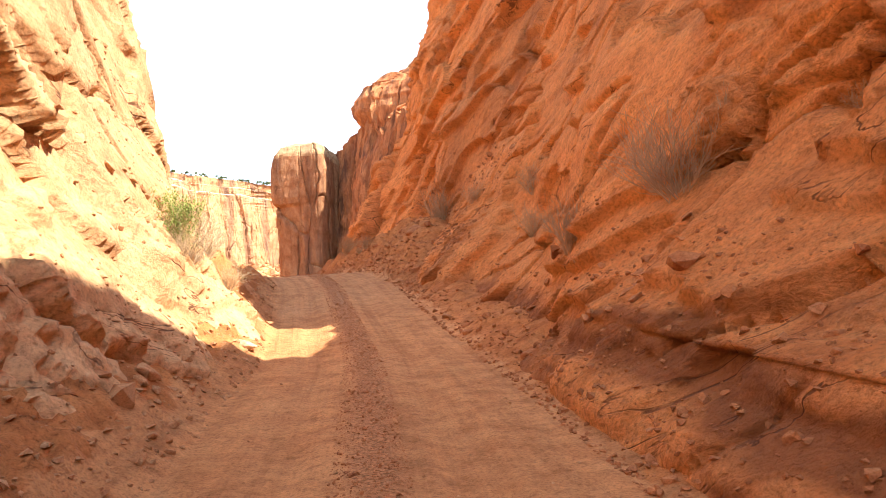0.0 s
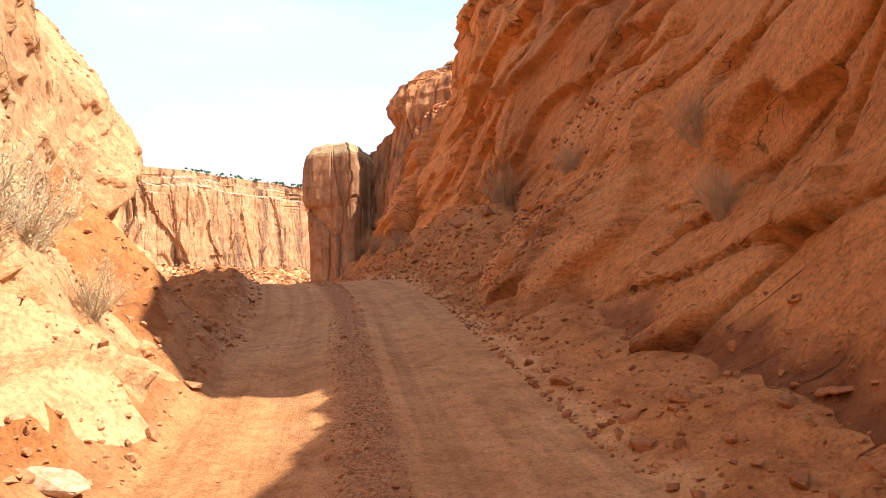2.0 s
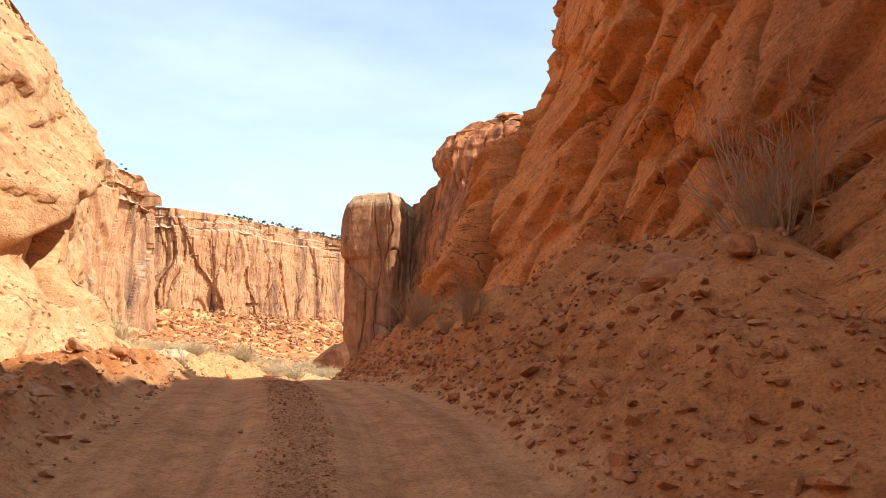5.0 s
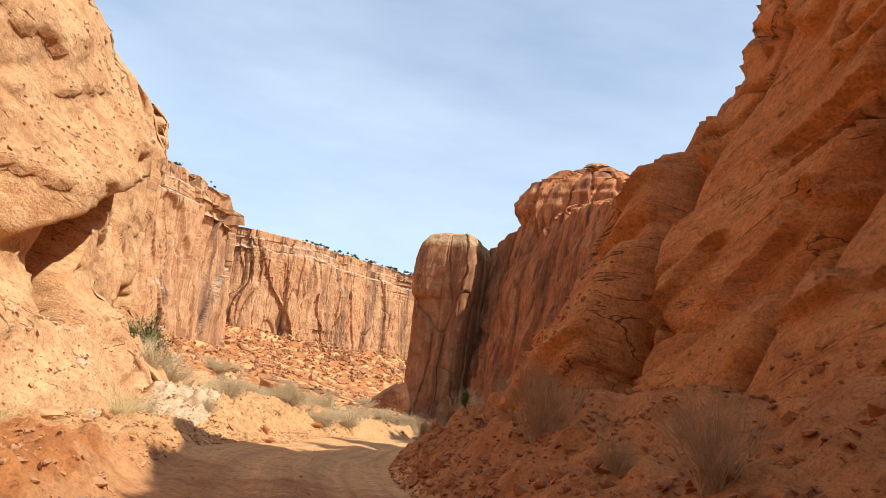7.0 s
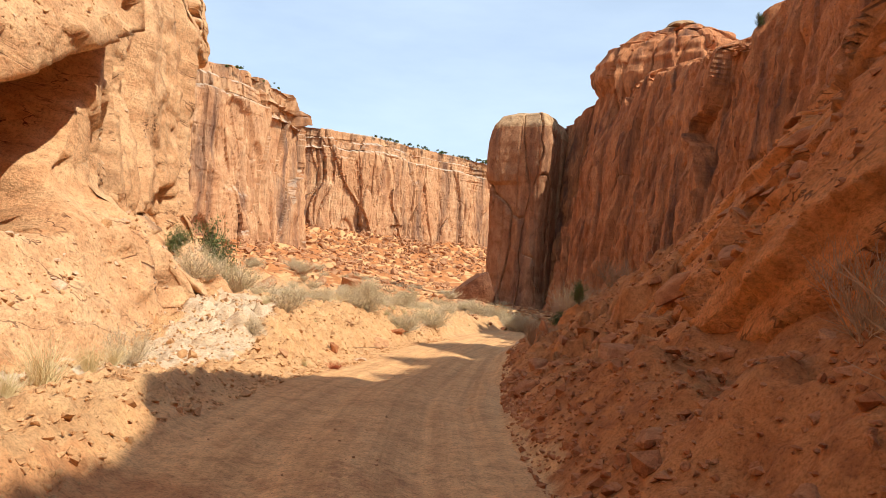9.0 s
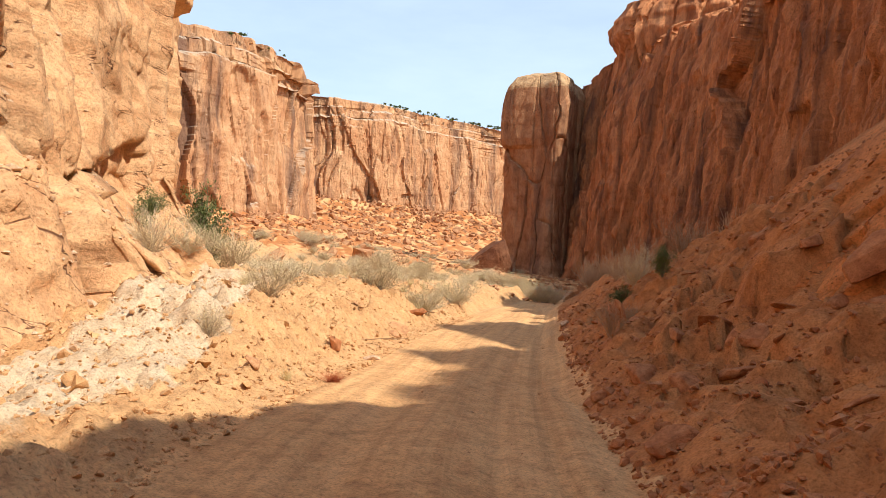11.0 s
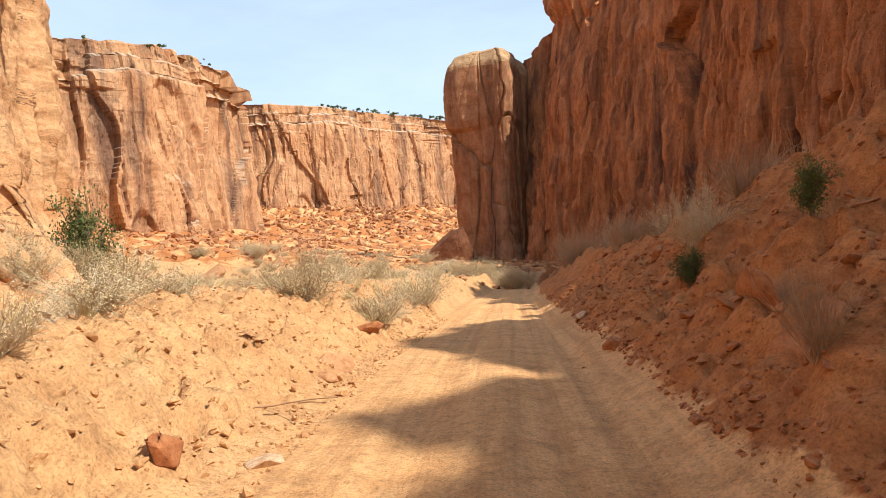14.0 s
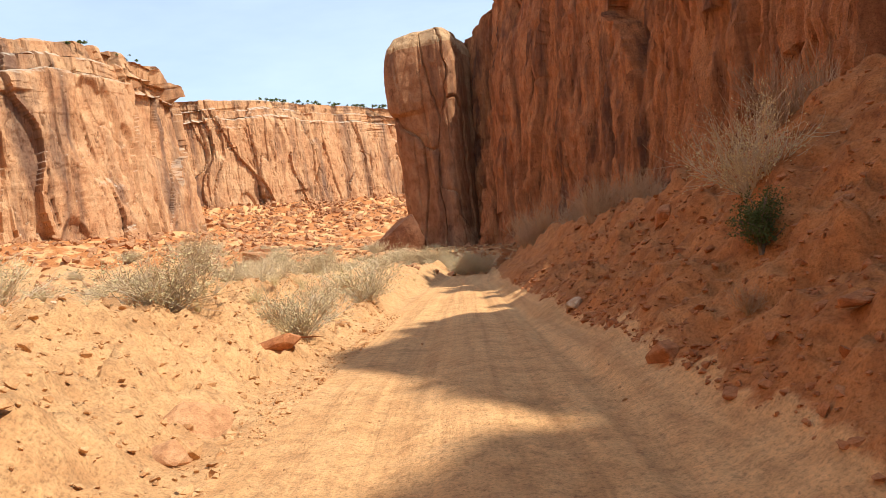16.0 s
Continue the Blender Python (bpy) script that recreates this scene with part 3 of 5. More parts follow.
def panel_relief(p, h, u, rim, size=1.0, force=1.0, beds=1.0):
    """A mesa's face: broad flat panels between leaning joints, hollows with arched tops, beds in the upper part."""
    z = p[:, 2]
    wob = pnoise(np.stack([p[:, 0] * 0.05, p[:, 1] * 0.05, z * 0.03], 1))
    lean = 0.25 * fbm(np.stack([u / 60 / size, 0 * u, 0 * u + 3], 1), 2)
    out = 0.0
    for k, (wide, tall, deep, gash, edge) in enumerate(((34, 300, 7.0, 0.0, 0.03), (13, 80, 3.6, 1.3, 0.035), (5.5, 38, 1.3, 0.7, 0.04), (2.2, 16, 0.35, 0.3, 0.05))):
        wide, tall, deep, gash = wide * size, tall * size ** 0.5, deep * size * force, gash * size * force
        q = np.stack([(u + lean * z) / wide + 0.35 * wob, z / tall, 0 * u + 3.3 * k], 1)
        f1, f2, who, face = worley(q + 9 * k, True)
        mask = 1.0 if k < 1 else smooth(-0.30, 0.25, pnoise(p * (0.06, 0.06, 0.03) * ((1 + k) / size) + 20 * k))
        out = out + deep * (who - 0.5 + 1.3 * face) * (0.35 + 0.65 * mask) - gash * mask * np.exp(-((f2 - f1) / edge) ** 2)
    # arched hollows where slabs have fallen
    a1, _, aw = worley(np.stack([u / 17 / size + 5, z / 46 / size ** 0.5, 0 * u + 7.7], 1))
    out = out - 2.0 * size * (1 - smooth(0.33, 0.40, a1)) * (aw > 0.45)
    # beds: steps with an undercut under each, strong above, faint below
    high = smooth(0.62 * rim, 0.80 * rim, h + 0.12 * rim * pnoise(p * 0.03 + 8))
    for thick, push in ((6.5, 1.5 * beds), (2.1, 0.45 * beds)):
        bw = z / thick + 0.9 * fbm(p * (0.012, 0.012, 0.01) + thick, 2)
        saw = bw - np.floor(bw)
        out = out + (0.05 + 0.95 * high) * push * ((1 - saw) * smooth(0, 0.10, saw) - 0.45) * smooth(-0.15, 0.3, pnoise(p * (0.035, 0.035, 0.09) + thick))
    return out + 0.5 * size * fbm(p * 0.12 / size, 3) + 0.16 * fbm(p * 0.7, 3)


def table(us, hs, rows):
    """Offsets from a small table: rows for places along the line, columns for heights."""
    rows = np.array(rows, float)

    def f(u, h):
        k = np.stack([np.interp(h, hs, r) for r in rows], 0)
        i = np.clip(np.searchsorted(us, u) - 1, 0, len(us) - 2)
        t = np.clip((u - np.take(us, i)) / (np.take(us, i + 1) - np.take(us, i)), 0, 1)
        t = t * t * (3 - 2 * t)
        j = np.arange(len(u))
        return k[i, j] * (1 - t) + k[i + 1, j] * t
    return f


# near wall on the right: the line is the road, walked backwards so that the face looks to the road
WALL_Y = np.arange(62.0, -24.1, -2.0)
wall_plan = [(float(road_x(v)), float(v)) for v in WALL_Y]
run_y = np.concatenate([[0], np.cumsum(np.hypot(np.diff([a for a, _ in wall_plan]), np.diff(WALL_Y)))])
stations = (62, 56, 50, 46, 42, 38, 34, 31, 26, 21, 16, 11, 7, 2, -24)
levels = (-1.0, 1.0, 2.5, 5.0, 8.0, 13.0, 20.0, 28.0)
right_face = table(np.interp(stations[::1], WALL_Y[::-1], run_y[::-1]), levels, [
    (4.5, 6.5, 9, 12, 16, 20, 24, 28),
    (4.0, 5.0, 5.8, 8, 11, 15, 19, 24),
    (3.6, 4.3, 5.1, 7.4, 11, 15.5, 20, 25),
    (3.4, 4.2, 4.9, 6.8, 10, 15, 20, 25),
    (3.0, 4.0, 4.7, 6.5, 9.5, 14, 18, 23),
    (2.4, 3.5, 4.2, 6.0, 8.5, 12, 16, 21),
    (2.2, 2.9, 3.4, 4.8, 6.1, 8.2, 11, 15),
    (2.4, 3.9, 4.3, 5.1, 5.8, 7.2, 10, 13),
    (2.4, 3.8, 4.4, 4.9, 5.9, 7.7, 10.5, 13.5),
    (2.2, 3.0, 4.15, 5.3, 6.3, 8.5, 11, 14),
    (2.0, 3.1, 4.0, 4.9, 6.0, 8.0, 11, 14),
    (2.0, 3.0, 3.7, 4.4, 5.5, 7.5, 10.5, 14),
    (1.6, 2.1, 3.8, 4.9, 6.2, 8.5, 12, 16),
    (1.8, 2.1, 3.7, 4.9, 6.2, 8.5, 11.5, 15.5),
    (1.9, 2.2, 3.8, 4.8, 6, 8, 11, 15)])
# unseen crest heights, shaped so that their shadow falls right on road and scree
crest_y = curve_of((-24, -6, 3, 6, 7.5, 9, 10.3, 11.5, 12.5, 13.5, 16, 20, 30, 36, 39, 43, 47, 50, 54, 62), (26, 25, 22, 18.8, 15.8, 11.5, 9.7, 9.2, 10.0, 12.5, 17.5, 18.3, 16.2, 15.9, 15.6, 15.0, 10.0, 7.2, 4.6, 2.2))
wall_y_of = lambda u: np.interp(u, run_y, WALL_Y)


def right_offsets(u, h):
    y = wall_y_of(u)
    top = crest_y(y) + 13 * smooth(12.15, 12.5, y) * (1 - smooth(15, 20, y)) + 0.5 * fbm(np.stack([y * 0.5, 0 * y, 0 * y], 1), 3)
    over = np.maximum(h - top, 0)
    return right_face(u, np.minimum(h, top)) + over * 6


def bed_noise(p, h):
    """Uneven flat-lying beds in the road cut."""
    return fbm(np.stack([p[:, 0] * 0.3, p[:, 1] * 0.22, 2.1 * h + 0.3 * pnoise(p * 0.6)], 1) + 5, 3) + 0.25


def right_relief(p, h, u):
    y, z = p[:, 1], p[:, 2]
    low = 0.8 + 1.2 * (1 - smooth(8, 11, y))
    r = slick_relief(p, h, u) * smooth(-0.6, low, h) * (1 - 0.35 * smooth(38, 46, y))
    r = r + 0.5 * smooth(8, 10, y) * (1 - smooth(19, 23, y)) * (1 - smooth(0.2, 2.6, h)) + 0.25 * smooth(7, 11, h) * smooth(20, 26, y)
    # added bulge high out of view that shades the scree across the road
    r = r + 1.3 * smooth(12.2, 12.7, y) * (1 - smooth(14, 17, y)) * smooth(9.5, 12.5, h)
    # the deep upright crevice beside the nose of rock, and a lesser one next to it
    wob = 0.25 * pnoise(p * 0.5 + 4) + 0.07 * pnoise(p * 2.0)
    up = smooth(3.6, 5.0, z) * (1 - smooth(13, 17, z))
    r = r - up * (1.9 * np.exp(-((y - 34.25 - 0.42 * (z - 5.2) - 0.6 * wob) / 0.30) ** 2) + 0.8 * np.exp(-((y - 31.9 + 0.05 * (z - 5) - wob) / 0.16) ** 2) + 0.7 * np.exp(-((y - 29.4 - 0.1 * (z - 5) + wob) / 0.15) ** 2))
    # long roofs of rock that slant down along the wall
    for b0, thick in ((21.6, 0.55), (18.9, 0.35), (25.6, 0.5)):
        b = z + 0.42 * y + 0.5 * fbm(p * 0.22 + b0, 3) - b0
        r = r + thick * smooth(0, 0.10, b) * np.exp(-np.maximum(b, 0) / 1.6) * smooth(15, 19, y) * (1 - smooth(30, 33, y))
    # beds worn back in the road cut
    cut = 1 - smooth(7.5, 10, y)
    r = r + cut * smooth(0.0, 0.2, h) * (1 - smooth(1.2, 1.8, h)) * (0.10 * np.tanh(2.0 * bed_noise(p, h)) + 0.04 * fbm(p * 1.6, 3))
    return r


wall_h = np.concatenate([np.arange(-1, 8, 0.075), np.arange(8, 13, 0.12), np.arange(13, 32, 0.3)])
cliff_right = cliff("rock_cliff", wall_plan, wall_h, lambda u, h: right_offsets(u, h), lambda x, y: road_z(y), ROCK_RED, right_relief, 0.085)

# darker rock along its foot and in the worn-back beds of the road cut
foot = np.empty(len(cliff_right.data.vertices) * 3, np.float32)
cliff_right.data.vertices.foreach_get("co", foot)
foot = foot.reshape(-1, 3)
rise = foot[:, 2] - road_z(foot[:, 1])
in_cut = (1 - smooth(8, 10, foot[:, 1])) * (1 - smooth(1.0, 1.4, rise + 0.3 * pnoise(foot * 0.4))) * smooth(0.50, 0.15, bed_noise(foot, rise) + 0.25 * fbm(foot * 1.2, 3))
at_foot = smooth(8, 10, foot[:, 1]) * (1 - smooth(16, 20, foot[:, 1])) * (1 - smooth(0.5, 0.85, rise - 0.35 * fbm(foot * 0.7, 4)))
dark_layer = cliff_right.data.attributes.new("dark_rock", "FLOAT", "POINT")
dark_layer.data.foreach_set("value", (0.85 * np.maximum(in_cut, at_foot)).astype(np.float32))
tagged(cliff_right, "steep red sandstone wall in shade beside the dirt road", "cliff")

# near cliff on the left
left_plan = [(-16, 18.2), (-9, 17.8), (-5.6, 16.8), (-4.0, 14.8), (-3.75, 12), (-3.3, 8), (-2.6, 3), (-2.2, -3), (-1.6, -24)][::-1]
left_h = np.concatenate([np.arange(-1, 8, 0.08), np.arange(8, 19, 0.25)])


def left_offsets(u, h):
    return np.interp(h, (-1, 0, 1, 2.5, 4, 6, 9, 13, 18), (-1.0, -0.4, 0.45, 1.0, 1.4, 1.75, 2.4, 3.4, 7.0))


cliff_left = cliff("rock_cliff", left_plan, left_h, left_offsets, lambda x, y: road_z(y) + 0.1, ROCK_PALE, lambda p, h, u: slick_relief(p, h, u, 0.55, 0.62, 0.30, 1.6) * smooth(-1.0, 0.6, h), 0.085)
tagged(cliff_left, "sunlit pale orange sandstone cliff with broken ledges at its foot", "cliff")

# big rounded wall further on, on the left
dome_u = np.concatenate([[0], np.cumsum([math.dist(a, b) for a, b in zip(LEFT_WALL, LEFT_WALL[1:])])])
dome_h = np.concatenate([np.arange(-1, 24, 0.14), np.arange(24, 38, 0.4)])


def dome_offsets(u, h):
    face = np.interp(h, (-1, 0, 1.2, 2.6, 3.6, 7, 9.5, 11.5, 14, 20, 30, 38), (-2.4, -1.9, -1.5, -0.9, 0, 0.2, 0.5, 1.2, 3.6, 10, 24, 40))
    rise = np.interp(u, (dome_u[4], dome_u[7], dome_u[9], dome_u[10]), (14.0, 17.5, 24.0, 27.0))
    k = h / rise
    late = np.interp(k, (-0.1, 0, 0.12, 0.2, 0.5, 0.72, 0.85, 0.95, 1.0, 1.1, 1.6), (-4, -3, -1.2, 0, 0.3, 0.8, 2, 4, 6, 12, 40))
    t = smooth(dome_u[4] + 0.8, dome_u[6] + 2, u)
    return face * (1 - t) + late * t


def dome_relief(p, h, u):
    on = smooth(42.5, 48, p[:, 1])
    r = slick_relief(p, h, u, -0.2, 1.0, 0.85, 0.7) * (0.26 - 0.10 * on) + on * panel_relief(p, h, u, 26.0, 0.45, 0.6, 0.3)
    y, z = p[:, 1], p[:, 2]
    # the alcove: a leaning hollow under a slanting lip, open to the road
    lip = 7.7 + (y - 38.6) * 0.60 - z
    left = (y - 37.4 - (z - 5.5) * 0.46) * 0.9
    far = (40.0 + (z - 5.5) * 0.62 - y) * 0.9
    inside = np.minimum(np.minimum(lip, left), np.minimum(z - 4.7, far)) + 0.12 * pnoise(p * 1.1)
    r = r - 3.4 * smooth(0.0, 0.35, inside) * (0.45 + 0.55 * smooth(0.1, 0.9, inside))
    r = r + 0.95 * np.exp(-(np.minimum(lip + 0.9, 0) / 1.5) ** 2) * smooth(34.5, 38.5, y) * (1 - smooth(41.6, 43.6, y)) * smooth(0.12, -0.12, lip)
    # a wedge of rock standing out high on the rib behind
    wedge = np.minimum(np.minimum(z - 17.0 + 0.1 * (y - 66), 17.6 + (y - 63.8) * 1.9 - z), np.minimum(24.0 - z, 69 - y) * 0.5)
    beak = smooth(0, 0.9, wedge) * (0.7 + 0.3 * smooth(17.0, 20.5, z))
    # one larger hole in the pale bed further on
    r = r - 1.2 * (1 - smooth(0.6, 1.0, np.hypot((y - 56.8) / 1.0, (z - 8.3 - 0.25 * pnoise(p)) / 0.42)))
    # solution holes
    f1, f2, who = worley(np.stack([p[:, 0] * 0.9, y * 0.9, z * 1.1], 1))
    band = np.exp(-((z - 10.6 + 0.15 * (y - 36)) / 1.0) ** 2) * (y < 42) + np.exp(-((z - 9.6) / 1.3) ** 2) * (y > 52) * (y < 62)
    r = r - 0.5 * band * (who > 0.6) * (1 - smooth(0.08, 0.22, f1))
    return r + 3.0 * beak


dome = cliff("rock_cliff", LEFT_WALL, dome_h, dome_offsets, lambda x, y: np.clip(ground_z(x, y), 1.6, 3.0) - 0.3, ROCK_PALE, dome_relief, 0.16, 2.4)
tagged(dome, "sunlit rounded sandstone wall with a shaded alcove under an overhang", "cliff")


def mesa(name, line, foot, rim, label, du, depth=260):
    """A mesa's face with columns below, ledges above, and a cap rock along the rim."""
    cut = 0.90 * rim

    def off(u, h):
        t = h / rim + 0.05 * pnoise(np.stack([u * 0.03, 0 * u, 0 * u], 1))
        cap = 3.0 * smooth(0.80, 0.82, t) + 4.0 * smooth(0.90, 0.905, t)
        back = np.clip((h - rim) / 1.8, 0, 1) ** 1.5 * depth
        return -2.0 + 6 * np.clip(t, 0, 1) + cap + back

    def push(p, h, u):
        return panel_relief(p, h, u, rim) * (1 - 0.55 * smooth(0.78 * rim, rim, h)) * smooth(-12, 0, h) * (1 - smooth(rim, rim + 1.5, h))

    root = new(name)
    low = np.concatenate([np.linspace(-10, 0, 6), np.linspace(0, cut + 0.8, 150)[1:]])
    top = np.concatenate([np.linspace(cut + 0.8, rim, 14), rim + np.array([0.2, 0.6, 1.2, 1.6, 1.8])])
    for nm, hh, lab in (("rock_face", low, ""), ("cap_rock", top, "pale cap rock along the rim")):
        ob = cliff(nm, line, hh, off, foot, ROCK_MESA, push, du, crisp=True)
        ob.parent = root
        tagged(ob, lab)
    return tagged(root, label, "mesa")


mesa("mesa", MESA_NEAR, lambda x, y: 10 + 0.1 * np.clip(y - 230, -130, 60), 66.5, "sunlit layered sandstone mesa with dark desert varnish streaks", 0.45, 34)
mesa("mesa", MESA_FAR, lambda x, y: 29 + 0 * x, 61, "distant sunlit sandstone mesa wall above a boulder slope", 0.6)

# fluted wall on the far right, up to the butte
# its first stretch is unseen, added with its rim to shade the road
far_u = np.concatenate([[0], np.cumsum([math.dist(a, b) for a, b in zip(FAR_RIGHT, FAR_RIGHT[1:])])])
far_rim = curve_of((0, 7.5, 10.3, 12.0, 14.5, 17.1, 21.5, 27, 34.6, 45, *far_u[3:]), (50.2, 48.0, 41.4, 39.2, 44.0, 44.0, 41.6, 34.2, 33.4, 37.0, 39.4, 38.8, 43, 49, 53, 52, 47))


def far_offsets(u, h):
    j1, j2, jw = worley(np.stack([u / 3.4, 0 * u, 0 * u], 1))
    top = far_rim(u) - 1.3 + (jw - 0.5) * 1.3 - 0.8 * np.exp(-((j2 - j1) / 0.28) ** 2)
    over = np.maximum(h - top, 0)
    return np.interp(np.minimum(h, top), (-4, 0, 10, 30, 60), (-2, 0, 1.5, 4, 9)) + over * 2.5


def far_relief(p, h, u):
    return panel_relief(p, h, u, 60.0, 0.36, 1.5, 0.25) * (1 - 0.5 * smooth(34, 46, h)) + 0.35 * column_relief(p, u, 2.4, 1.7, -0.12, 3.6)


far_h = np.concatenate([np.arange(-4, 50, 0.3), np.arange(50, 70, 1.0)])
far_wall = cliff("rock_cliff", FAR_RIGHT[::-1], far_h, lambda u, h: far_offsets(far_u[-1] - u, h), lambda x, y: 4.0 - 0.02 * (y - 60), ROCK_FLUTED, far_relief, 0.17, crisp=True)
tagged(far_wall, "tall fluted red sandstone wall in shade with vertical cracks", "cliff")


# knobs of rock: the butte at the end of the fluted wall, and the layered peak behind it
def knob(name, at, zs, rs, wide, material, width, deep, ledge, split, label, n=260, m=170, square=0.0, head=None):
    a, z = np.linspace(0, 2 * np.pi, n, endpoint=False), np.linspace(0, 1, m)
    run = np.concatenate([[0], np.cumsum(np.hypot(np.diff(zs), np.diff(rs)))])
    z, rad = np.interp(z * run[-1], run, zs), np.interp(z * run[-1], run, rs)
    k = np.hanning(9)[1:-1]
    k /= k.sum()
    rad = np.convolve(np.pad(rad, 3, mode="edge"), k, mode="valid")
    z = np.convolve(np.pad(z, 3, mode="edge"), k, mode="valid")
    A, Z = np.meshgrid(a, z, indexing="ij")
    R = np.broadcast_to(rad, A.shape)
    if square:
        R = R * (np.abs(np.cos(A + 0.25)) ** square + np.abs(np.sin(A + 0.25)) ** square) ** (-1 / square) * (1 + 0.07 * pnoise(np.stack([np.cos(A).ravel() * 1.5, np.sin(A).ravel() * 1.5, Z.ravel() * 0.03], 1)).reshape(A.shape))
    p = np.stack([(np.cos(A) * R * wide[0]).ravel(), (np.sin(A) * R * wide[1]).ravel(), Z.ravel()], 1)
    q = p / (width * 3)
    f1, f2, who = worley(np.stack([p[:, 0] / width, p[:, 1] / width, p[:, 2] / (width * 7)], 1))
    r = deep * ((who - 0.5) * 1.0 - 0.45 * np.exp(-((f2 - f1) / 0.08) ** 2) + 0.9 * fbm(q, 4))
    r = r + ledge * pnoise(np.stack([p[:, 0] * 0.03, p[:, 1] * 0.03, p[:, 2] * 0.6], 1))
    if head:
        # a few broad panels, and a head that leans out over the shaft
        way = np.stack([np.cos(A).ravel() * 1.3, np.sin(A).ravel() * 1.3, p[:, 2] * 0.035], 1)
        g1, g2, gw, gf_ = worley(way + 0.10 * fbm(p * 0.15, 2)[:, None] + 3, True)
        r = r + 1.2 * (gw - 0.5) + 1.4 * gf_ - 0.5 * np.exp(-((g2 - g1) / 0.03) ** 2)
        r = r + head[1] * smooth(head[0], head[0] + 1.0, p[:, 2] + 0.6 * pnoise(p * 0.2)) * smooth(0.2, -0.9, np.cos(A).ravel())
    flat = np.hypot(p[:, 0], p[:, 1])
    k = 1 + r * smooth(0, 4, flat) / np.maximum(flat, 2)
    p[:, 0] *= k
    p[:, 1] *= k
    i = np.arange(n)
    f = [np.stack([i * m + j, ((i + 1) % n) * m + j, ((i + 1) % n) * m + j + 1, i * m + j + 1], 1) for j in range(m - 1)]
    f = np.concatenate(f)
    high = p[f][:, :, 2].mean(1) > split + 0.8 * pnoise(p[f].mean(1) * 0.3)
    ob = new(name)
    for nm, sel, lab in (("rock_body", ~high, ""), ("cap_rock", high, "rounded pale cap rock")):
        use, inv = np.unique(f[sel], return_inverse=True)
        c = new(nm, mesh_of(nm, p[use], inv.reshape(-1, 4), CAP if nm == "cap_rock" else material, False))
        c.parent = ob
        tagged(c, lab)
    ob.matrix_world = pose(*at)
    return tagged(ob, label, name.replace("_", " "))


knob("butte", (-38.2, 203, -4), (0, 8, 27, 34, 36, 44, 48.6, 51.0, 52.4, 53), (9.6, 8.6, 8.4, 8.6, 9.0, 9.4, 8.8, 7.4, 4.4, 0.01), (0.88, 1.3), ROCK_BUTTE, 4.5, 0.35, 0.12, 47.5, "tall sandstone butte with a rounded pale top", 420, 240, 5.0, (33.5, 1.5))
knob("rock_peak", (-4, 200, 35), (0, 17, 24, 28, 28.8, 31.4, 32, 34.2, 34.8, 36, 36.5), (13, 19, 20.5, 19, 16, 13.5, 9.5, 7.0, 4.0, 2.8, 0.01), (1.0, 0.8), ROCK_FLUTED, 6, 2.8, 0.45, 34.0, "layered sandstone peak with pale ledges on top")


# ---- where things stand ----
from mathutils.bvhtree import BVHTree


def tree_of(ob):
    me = ob.data
    co = np.empty(len(me.vertices) * 3, np.float32)
    me.vertices.foreach_get("co", co)
    vi = np.empty(len(me.loops), np.int32)
    me.loops.foreach_get("vertex_index", vi)
    return BVHTree.FromPolygons(co.reshape(-1, 3).tolist(), vi.reshape(-1, 4).tolist())


SOLID = [tree_of(cliff_right), tree_of(cliff_left), tree_of(dome)]


def drop(x, y, high=60.0):
    """The top of ground or rock under a place, and the way up from it."""
    z = float(ground_z(np.array([x]), np.array([y]))[0])
    e = 0.15
    zx, zy = ground_z(np.array([x + e, x]), np.array([y, y + e]))
    best, up = z, Vector((-(zx - z) / e, -(zy - z) / e, 1)).normalized()
    for t in SOLID:
        hit, nrm, _, _ = t.ray_cast(Vector((x, y, high)), Vector((0, 0, -1)))
        if hit and hit.z > best:
            best, up = hit.z, (nrm if nrm.z > 0 else -nrm)
    return best, up


# ---- loose rock ----
rnd = random.Random(11)


def hull_rock(seed, flat=0.6, points=15):
    """An angular stone: hull of points near a squashed ball. Verts about 1 across, lying on z = 0."""
    r = random.Random(seed)
    bm = bmesh.new()
    for _ in range(points):
        v = Vector((r.gauss(0, 1), r.gauss(0, 1), r.gauss(0, 1))).normalized() * r.uniform(0.42, 0.55)
        bm.verts.new((v.x, v.y * r.uniform(0.75, 1.0), v.z * flat))
    res = bmesh.ops.convex_hull(bm, input=bm.verts)
    bmesh.ops.delete(bm, geom=[g for g in res["geom_interior"] if isinstance(g, bmesh.types.BMVert)], context="VERTS")
    bmesh.ops.triangulate(bm, faces=bm.faces)
    low = min(v.co.z for v in bm.verts)
    for v in bm.verts:
        v.co.z -= low * 0.8
    return bm


def rock_piece(seed, flat, material):
    bm = hull_rock(seed, flat)
    bmesh.ops.bevel(bm, geom=bm.edges[:], offset=0.03, segments=1, affect="EDGES", profile=0.5)
    me = bpy.data.meshes.new("stone")
    bm.to_mesh(me)
    bm.free()
    me.materials.append(material)
    return me


RAW = []
for k in range(10):
    bm = hull_rock(100 + k, 0.45 + 0.04 * k, 11)
    bm.verts.index_update()
    RAW.append((np.array([v.co[:] for v in bm.verts]), np.array([[v.index for v in f.verts] for f in bm.faces])))
    bm.free()


